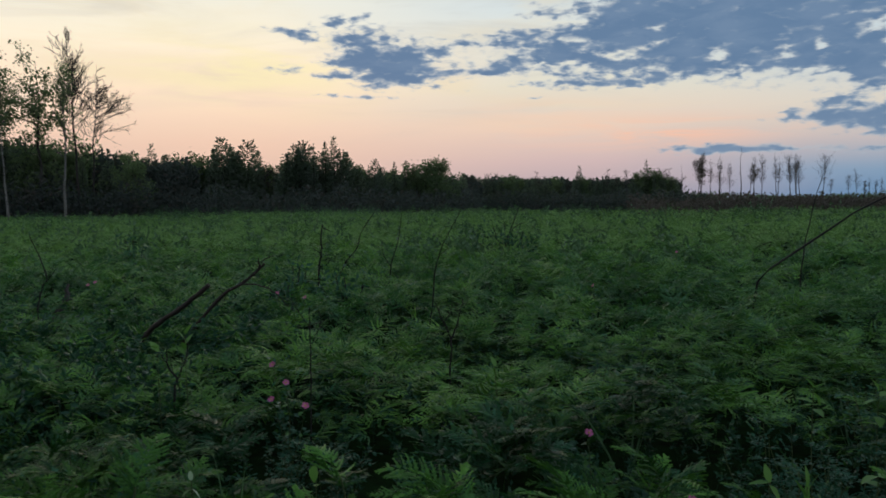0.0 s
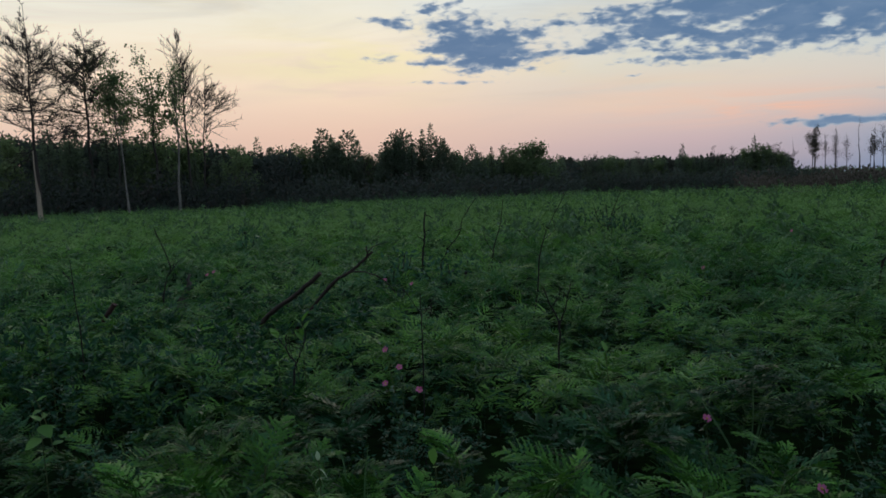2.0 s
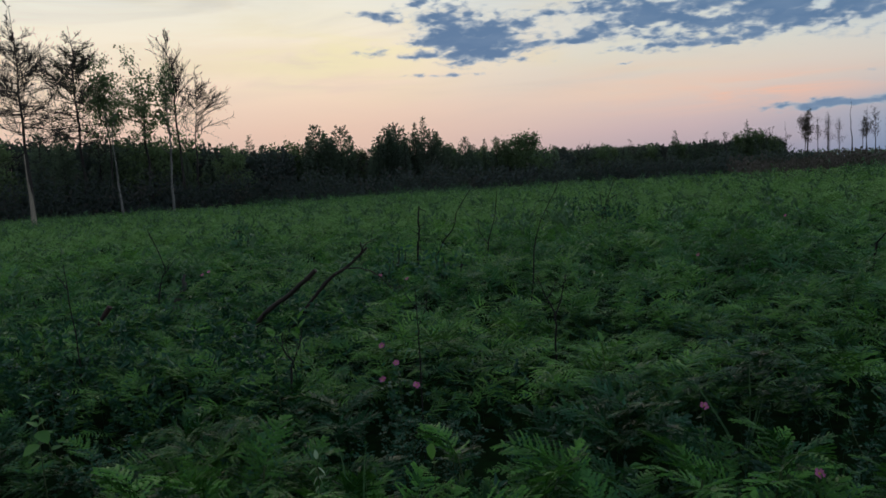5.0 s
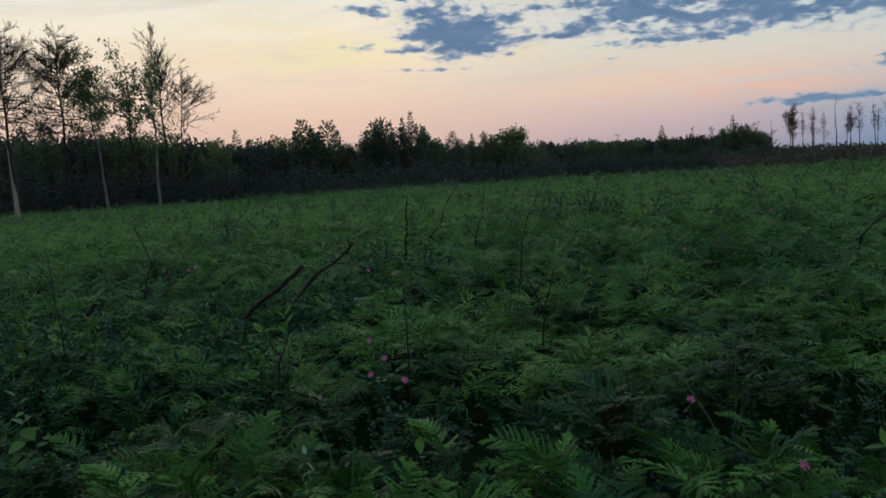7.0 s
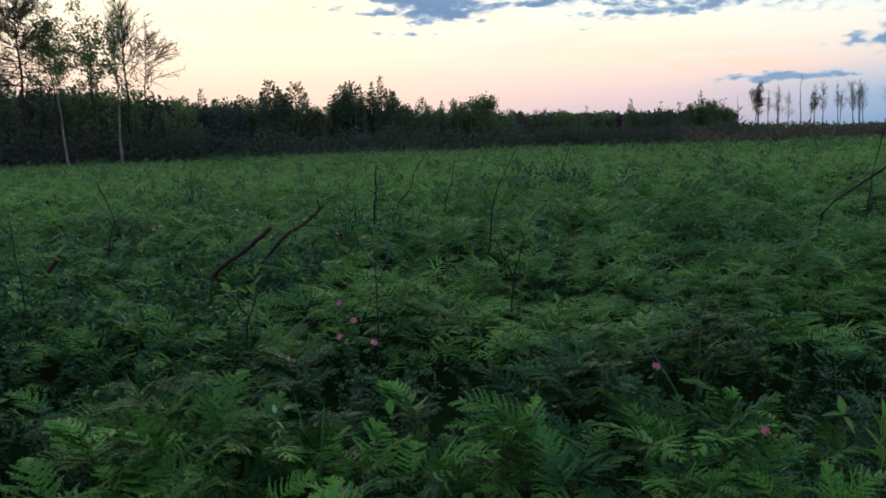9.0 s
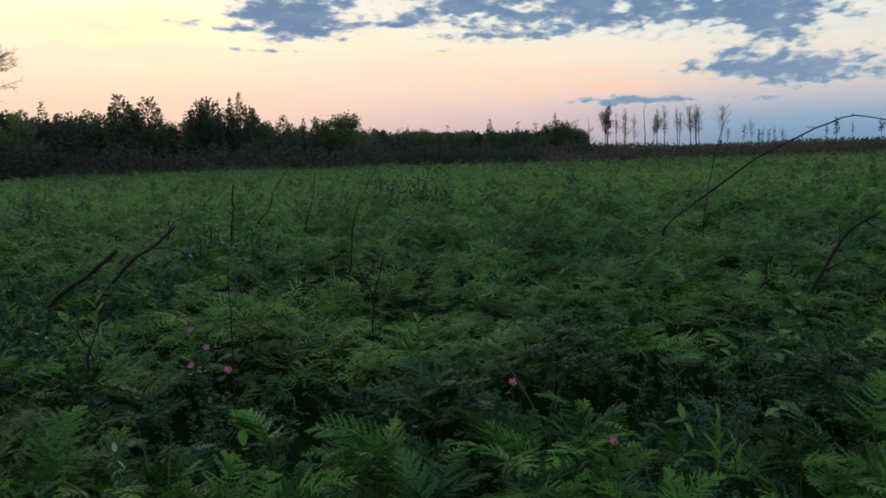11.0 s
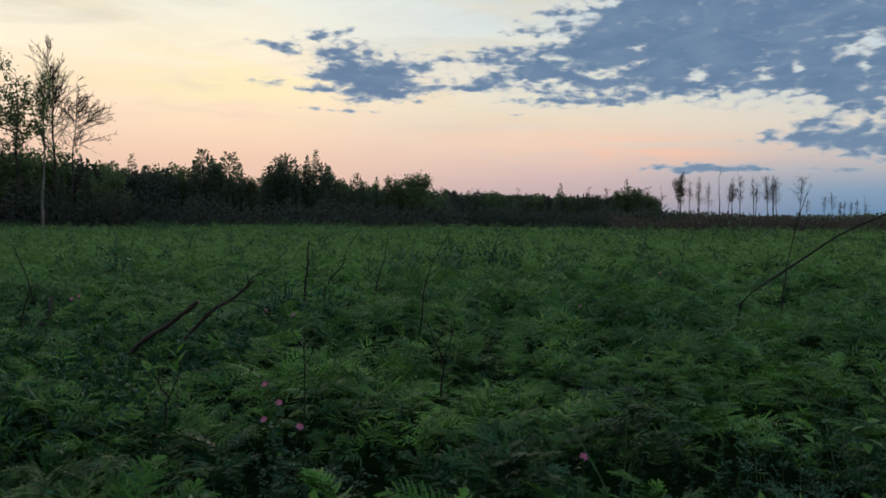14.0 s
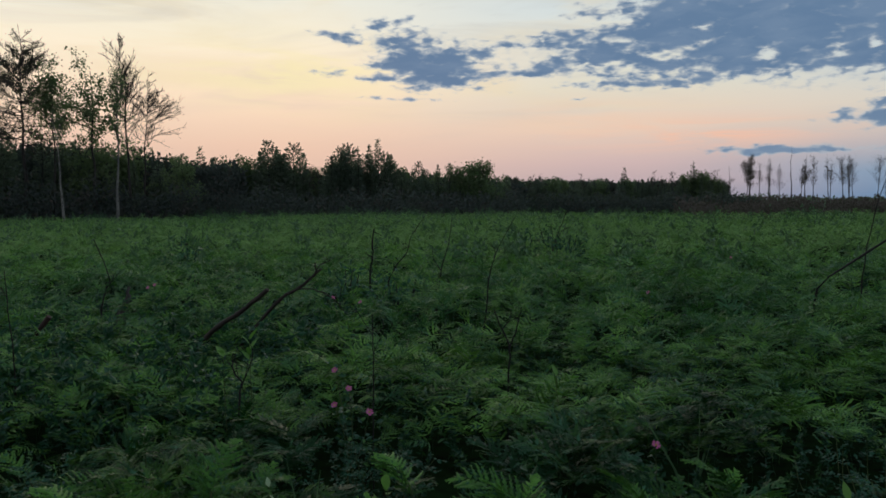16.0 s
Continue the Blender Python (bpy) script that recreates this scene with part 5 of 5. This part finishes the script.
    stick("dead_sapling", "thin dark stem standing in the ferns", [([(-3.53, 5.2, 0.0), (-3.53, 5.2, 0.53), (-3.54, 5.2, 0.74), (-3.56, 5.2, 1.0), (-3.57, 5.2, 1.19)], 0.006, 0.0024), ([(-3.56, 5.2, 1.0), (-3.64, 5.2, 1.12)], 0.003, 0.0016)], TWIG, spurs=4, seed=11)
    stick("dead_branch", "forked dark dead branch leaning out of the ferns", [([(2.95, 5.5, 0.05), (3.13, 5.4, 0.38), (3.22, 5.4, 0.48), (3.34, 5.4, 0.68), (3.44, 5.4, 0.84), (3.53, 5.4, 0.94), (3.75, 5.4, 1.06)], 0.022, 0.008),
          ([(3.30, 5.4, 0.62), (3.47, 5.38, 0.70), (3.62, 5.36, 0.68)], 0.006, 0.0032), ([(3.44, 5.4, 0.84), (3.43, 5.4, 0.96)], 0.0045, 0.0024)], TWIG, "branch", 5, 12)
    stick("dead_sapling", "small dark forked stem among leaves", [([(-1.60, 4.4, 0.0), (-1.60, 4.4, 0.49), (-1.58, 4.4, 0.58), (-1.63, 4.4, 0.66), (-1.63, 4.4, 0.76)], 0.008, 0.0032), ([(-1.59, 4.4, 0.57), (-1.55, 4.4, 0.64), (-1.52, 4.4, 0.72), (-1.51, 4.4, 0.79)], 0.005, 0.0026), ([(-1.63, 4.4, 0.66), (-1.68, 4.4, 0.74)], 0.003, 0.0016)], TWIG, spurs=4, seed=20)
    stick("fallen_log", "brown broken log leaning up from the ferns", [([(-2.83, 6.57, 0.27), (-2.56, 6.46, 0.54), (-2.25, 6.30, 0.73), (-1.98, 6.21, 0.93)], 0.022, 0.019)], DEAD_WOOD, "log", 0, 13)
    stick("fallen_branch", "dark dead bough propped over the ferns", [([(-2.48, 6.84, 0.30), (-2.08, 6.75, 0.74), (-1.85, 6.75, 0.89), (-1.66, 6.75, 1.05)], 0.020, 0.011), ([(-1.88, 6.71, 0.87), (-1.74, 6.66, 0.88), (-1.57, 6.66, 0.82), (-1.44, 6.66, 0.68)], 0.0075, 0.0032),
          ([(-1.75, 6.73, 0.96), (-1.67, 6.75, 1.08), (-1.58, 6.75, 1.12)], 0.006, 0.0032)], DEAD_WOOD, "branch", 2, 14)
    stick("broken_snag", "weathered grey splintered snag", [([(-4.6, 8.4, 0.0), (-4.48, 8.4, 0.2), (-4.35, 8.4, 0.45), (-4.27, 8.4, 0.72)], 0.1, 0.012), ([(-4.5, 8.35, 0.0), (-4.42, 8.33, 0.3), (-4.36, 8.33, 0.5)], 0.06, 0.01)], GREY_WOOD, "snag", 0, 15)
    stick("rotten_stub", "reddish rotten broken stub", [([(-4.4, 6.6, 0.0), (-4.34, 6.6, 0.34), (-4.24, 6.6, 0.5), (-4.12, 6.6, 0.65)], 0.018, 0.024)], RED_WOOD, "stub", 0, 16)


sticks()


# ------------------------------------------------------------------ roses and sprouts
def rose_bush(x, y, blooms, seed, label="wild rose with pink flowers among ferns"):
    """Stems, leaves and open five-petalled flowers; blooms: places of the flowers."""
    rng = np.random.default_rng(seed)
    root = new("wild_rose")
    z0 = float(land(x, y))
    root.location = (x, y, z0)
    stems, leaves = Shape(), Shape()
    for bx, by, bz in blooms:
        tip = np.array([bx - x, by - y, bz - z0])
        line = polyline([(rng.normal() * 0.04, rng.normal() * 0.04, -0.03), tip * (0.35, 0.35, 0.5) + rng.normal(size=3) * 0.02, tip], 8)
        tube(stems, line, np.linspace(0.003, 0.0016, 8), 4)
        n = 26
        foot = np.array([along(line, t) for t in rng.uniform(0.35, 0.97, n)])
        way = random_ways(rng, n, 0.2, 0.6)
        foot = foot + way * rng.uniform(0.0, 0.06, n)[:, None]
        kites(leaves, foot, way, cross_side(way, rng), rng.uniform(0.03, 0.055, n), 0.024, 0.5, 0.1)
        face = unit(np.array([rng.normal() * 0.5, -0.75, 0.75]))
        e1 = unit(np.cross(face, (0, 0, 1.0)))
        e2 = np.cross(face, e1)
        size = rng.uniform(0.017, 0.022)
        flower = None
        for p in range(5):
            a = p * 1.2566 + rng.normal() * 0.06
            out = math.cos(a) * e1 + math.sin(a) * e2
            sd = np.cross(face, out)
            c = tip + face * 0.003
            petal = Shape()
            r1, r2 = size * 0.55, size
            petal.add([c, c + out * r1 + sd * size * 0.42 + face * 0.004, c + out * r2 + sd * size * 0.30 + face * 0.009, c + out * r2 * 0.97 + face * 0.006,
                       c + out * r2 - sd * size * 0.30 + face * 0.009, c + out * r1 - sd * size * 0.42 + face * 0.004], [[0, 1, 2, 3], [0, 3, 4, 5]])
            if flower is None:
                mid = Shape()
                ring = [c + face * 0.005 + 0.0055 * (math.cos(k) * e1 + math.sin(k) * e2) for k in np.arange(8) * 0.7854]
                mid.add([*ring, c + face * 0.010], [[0, 1, 2, 8], [2, 3, 4, 8], [4, 5, 6, 8], [6, 7, 0, 8]])
                flower = part("flower", mid.mesh("rose_centre", POLLEN), root, "open pink five-petalled flower")
            part("petal", petal.mesh("rose_petal", PETAL, True), flower)
    part("stem", stems.mesh("rose_stems", STALK), root)
    part("foliage", leaves.mesh("rose_leaves", WEED), root)
    return tagged(root, label, "rose", "wild roses in the field")


def roses():
    rose_bush(-0.90, 4.22, ((-1.03, 4.44, 0.65), (-0.91, 4.24, 0.59), (-0.73, 3.87, 0.56), (-0.98, 4.19, 0.51)), 1)
    rose_bush(0.87, 2.66, ((0.85, 2.62, 0.56),), 2)
    rose_bush(0.66, 3.52, ((0.64, 3.48, 0.53),), 3)
    rose_bush(1.3, 7.3, ((1.30, 7.26, 0.76),), 4)
    rose_bush(-1.45, 6.9, ((-1.32, 6.8, 0.74), (-1.57, 6.8, 0.78)), 5)
    rose_bush(-4.05, 8.6, ((-4.02, 8.5, 0.72), (-4.10, 8.5, 0.69)), 6)
    rose_bush(3.1, 10.9, ((3.05, 10.8, 0.80),), 7)
    rose_bush(-0.58, 2.45, ((-0.58, 2.4, 0.44),), 8)


roses()


def leaf_mesh(name, length, width, mat):
    """A broad pointed leaf, folded a little along its midrib."""
    s = Shape()
    t = np.array([0, 0.12, 0.35, 0.62, 0.85, 1.0])
    w = np.array([0.05, 0.55, 1.0, 0.85, 0.42, 0.02]) * width / 2
    z = -0.22 * length * t ** 2
    mid = np.stack([0 * t, length * t, z], -1)
    left = np.stack([-w, length * t, z + 0.25 * w], -1)
    right = np.stack([w, length * t, z + 0.25 * w], -1)
    q = []
    for i in range(5):
        q += [[i, i + 1, 7 + i, 6 + i], [i + 1, i, 12 + i, 13 + i]]
    s.add(np.concatenate([mid, left, right]), q)
    return s.mesh(name, mat, True)


def sprout(x, y, height, leaves, size, seed, label, mat=None):
    rng = np.random.default_rng(seed)
    root = new("poplar_sprout")
    z0 = float(land(x, y))
    root.location = (x, y, z0)
    line = bent_line(rng, (0, 0, -0.04), (rng.normal() * 0.12, rng.normal() * 0.1, 1), height, 6, 0, 0.05)
    s = Shape()
    tube(s, line, np.linspace(0.005, 0.0018, 7), 5)
    part("stem", s.mesh("sprout_stem", STALK, True), root)
    me = leaf_mesh("sprout_leaf", size * 0.85, size * 0.40, mat or SPROUT)
    for k in range(leaves):
        t = 0.45 + 0.55 * k / max(1, leaves - 1)
        px, py, pz = along(line, min(t, 0.995))
        lf = part("leaf", me, root)
        lf.matrix_basis = pose(px, py, pz, rng.uniform(0, 45) + (25 if k == leaves - 1 else 0), rng.uniform(-25, 25), k * 137.5 + rng.uniform(-25, 25)) @ Matrix.Scale(rng.uniform(0.7, 1.15), 4)
    return tagged(root, label, "sprout", "broadleaf sprouts in the field")


def sprig(x, y, height, leaves, label, seed, mat=None):
    """A thin stem with single leaves: rows of height, compass turn, rise, length, width."""
    rng = np.random.default_rng(seed)
    root = new("poplar_sprout")
    root.location = (x, y, 0)
    s = Shape()
    tube(s, polyline([(0.02, 0.01, -0.12), (0.0, 0.01, height * 0.5), (0, 0, height)], 7), np.linspace(0.004, 0.0015, 7), 5)
    part("stem", s.mesh("sprout_stem", STALK, True), root)
    for z, turn, rise, length, width in leaves:
        lf = part("leaf", leaf_mesh("sprout_leaf", length, width, mat or SPROUT), root)
        lf.matrix_basis = pose(0, 0, z, rise, rng.uniform(-20, 20), turn)
    return tagged(root, label, "sprout", "broadleaf sprouts in the field")


def leafy_weed(x, y, height, seed):
    """A bushy weed with roundish blue-green leaflets in rows."""
    rng = np.random.default_rng(seed)
    root = new("leafy_weed")
    root.location = (x, y, float(land(x, y)))
    leaves = Shape()
    for _ in range(6):
        line = bent_line(rng, (0, 0, -0.03), (rng.normal() * 0.28, rng.normal() * 0.28, 1), height * rng.uniform(0.75, 1.05), 5, 0.0, 0.10)
        stem = Shape()
        tube(stem, line, np.linspace(0.003, 0.0012, 6), 3)
        part("stem", stem.mesh("weed_stem", STALK), root)
        for t in np.linspace(0.40, 0.99, 7):
            way = random_ways(rng, 1, 0.25, 0.5)[0]
            rib = along(line, t) + way * np.linspace(0.012, 0.065, 4)[:, None]
            side = unit(np.cross(way, (0, 0, 1.0)))
            for sg in (-1, 1):
                w = unit(0.45 * way + sg * side + rng.normal(size=(4, 3)) * 0.25)
                kites(leaves, rib, w, cross_side(w, rng) * 0.35 + unit(np.cross(w, (0, 0, 1.0))) * 0.65, rng.uniform(0.020, 0.034, 4), 0.019, 0.5, 0.12)
    part("foliage", leaves.mesh("weed_leaves", WEED_BLUE), root)
    return tagged(root, "bushy weed with small blue-green leaflets", "weed", "leafy weeds in the field")


def grass_tuft(x, y, height, blades, seed):
    rng = np.random.default_rng(seed)
    root = new("grass_tuft")
    root.location = (x, y, float(land(x, y)))
    for k in range(blades):
        line = bent_line(rng, (rng.normal() * 0.012, rng.normal() * 0.012, 0), (rng.normal() * 0.22, rng.normal() * 0.22, 1), height * rng.uniform(0.75, 1.1), 5, -0.25, 0.06)
        w = np.array([0.005, 0.006, 0.006, 0.005, 0.003, 0.0006])[:, None]
        side = unit(np.array([rng.normal(), rng.normal(), 0]))
        s = Shape()
        i = np.arange(5)
        s.add(np.concatenate([line - side * w, line + side * w]), np.stack([i, i + 1, i + 7, i + 6], -1))
        part("blade", s.mesh("grass_blade", WEED_FAR, True), root)
    return tagged(root, "tuft of narrow green grass blades", "grass", "grass tufts in the field")


def sprouts():
    word = "yellow-green poplar sprout with broad leaves"
    for k, (gx, gy, gh) in enumerate(((-0.77, 2.70, 0.60), (0.9, 3.9, 0.62), (2.3, 4.4, 0.66), (-2.6, 5.0, 0.62))):
        grass_tuft(gx, gy, gh, 5, k)
    sprig(-1.69, 4.40, 0.74, ((0.74, 60, 55, 0.085, 0.055), (0.76, 170, 40, 0.06, 0.03), (0.66, -60, 10, 0.07, 0.04), (0.60, 120, 5, 0.07, 0.04)), word, 1)
    sprig(-1.55, 4.46, 0.84, tuple((0.62 + 0.03 * k, 137.5 * k, 40 + 4 * k, 0.085, 0.028) for k in range(8)), "upright poplar sprout with narrow young leaves", 2)
    sprig(-1.65, 3.30, 0.64, tuple((0.56 + 0.011 * k, 100 * k, 30, 0.030, 0.011) for k in range(8)), "thin sprig with small pale leaves", 21, SEED)
    sprig(-0.86, 2.60, 0.65, ((0.65, 20, 70, 0.035, 0.018), (0.62, 80, -30, 0.042, 0.024), (0.62, -80, -40, 0.045, 0.022), (0.585, 110, -45, 0.036, 0.026), (0.585, -60, -60, 0.040, 0.026), (0.55, 100, -50, 0.034, 0.026)), "small sprout with pale drooping leaves", 8, PALE_LEAF)
    sprig(-0.47, 2.80, 0.63, ((0.63, 150, -75, 0.065, 0.046), (0.55, 0, 0, 0.05, 0.03)), "sprout with one broad hanging leaf", 22)
    sprig(-2.27, 3.02, 0.66, ((0.64, -120, -20, 0.085, 0.065), (0.66, 80, 30, 0.07, 0.035), (0.66, -30, 40, 0.06, 0.030), (0.58, 160, -10, 0.08, 0.06), (0.52, 30, -5, 0.08, 0.06)), "dark broad-leaved poplar sprout", 23)
    sprig(-3.66, 5.0, 0.80, tuple((0.58 + 0.03 * k, 137.5 * k, 45, 0.10, 0.030) for k in range(8)), "pale upright sprout with narrow leaves", 24)
    sprig(1.17, 2.76, 0.57, ((0.57, 85, 5, 0.075, 0.024), (0.57, -10, 70, 0.068, 0.028), (0.56, -130, -50, 0.070, 0.034), (0.42, 120, -10, 0.06, 0.03)), "three-leaved yellow-green poplar sprout", 3)
    sprig(1.25, 2.64, 0.60, tuple((0.42 + 0.022 * k, 137.5 * k, 62 + 2 * k, 0.11 - 0.004 * k, 0.020) for k in range(9)), "pale willow sprout with narrow upright leaves", 4)
    sprig(1.33, 2.66, 0.50, tuple((0.38 + 0.020 * k, 137.5 * k + 60, 62, 0.09, 0.018) for k in range(6)), "pale willow sprout with narrow upright leaves", 13)
    sprig(1.64, 2.92, 0.53, ((0.53, 95, -8, 0.075, 0.060), (0.53, -75, -10, 0.078, 0.060), (0.49, 20, 10, 0.07, 0.05), (0.44, 170, 0, 0.07, 0.05)), "poplar sprout with two broad yellow-green leaves", 5)
    sprig(1.70, 3.6, 0.70, ((0.70, 100, 60, 0.065, 0.036), (0.68, -70, -50, 0.075, 0.025), (0.63, 60, 20, 0.08, 0.04), (0.60, 190, 0, 0.08, 0.045)), "poplar sprout with a folded yellow leaf on top", 6)
    sprig(2.0, 3.6, 0.68, ((0.68, 80, 70, 0.07, 0.040), (0.66, -70, 12, 0.09, 0.040), (0.64, 100, 0, 0.085, 0.042), (0.58, -140, -5, 0.09, 0.045), (0.56, 160, -5, 0.09, 0.045), (0.52, 30, 5, 0.09, 0.045)), "leafy yellow-green poplar sprout", 7)
    for k, (wx, wy, wh) in enumerate(((1.50, 3.12, 0.60), (1.66, 3.26, 0.62), (1.42, 3.32, 0.58), (1.86, 3.42, 0.62), (1.55, 2.98, 0.50), (-0.62, 3.70, 0.50), (-0.50, 3.55, 0.46), (-0.78, 3.62, 0.46), (0.92, 4.85, 0.66),
                                      (1.12, 4.95, 0.64), (-1.95, 3.05, 0.50), (-2.12, 3.35, 0.54), (-1.30, 3.25, 0.50), (1.05, 2.50, 0.50), (0.95, 2.58, 0.50), (2.25, 4.0, 0.64))):
        leafy_weed(wx, wy, wh, 60 + k)
    sprout(0.35, 4.3, 0.66, 9, 0.11, 9, word)
    sprout(-2.9, 4.0, 0.60, 7, 0.09, 10, word)
    sprout(-2.6, 6.2, 0.66, 6, 0.09, 11, word)
    sprout(2.7, 4.6, 0.68, 7, 0.10, 12, word)


sprouts()
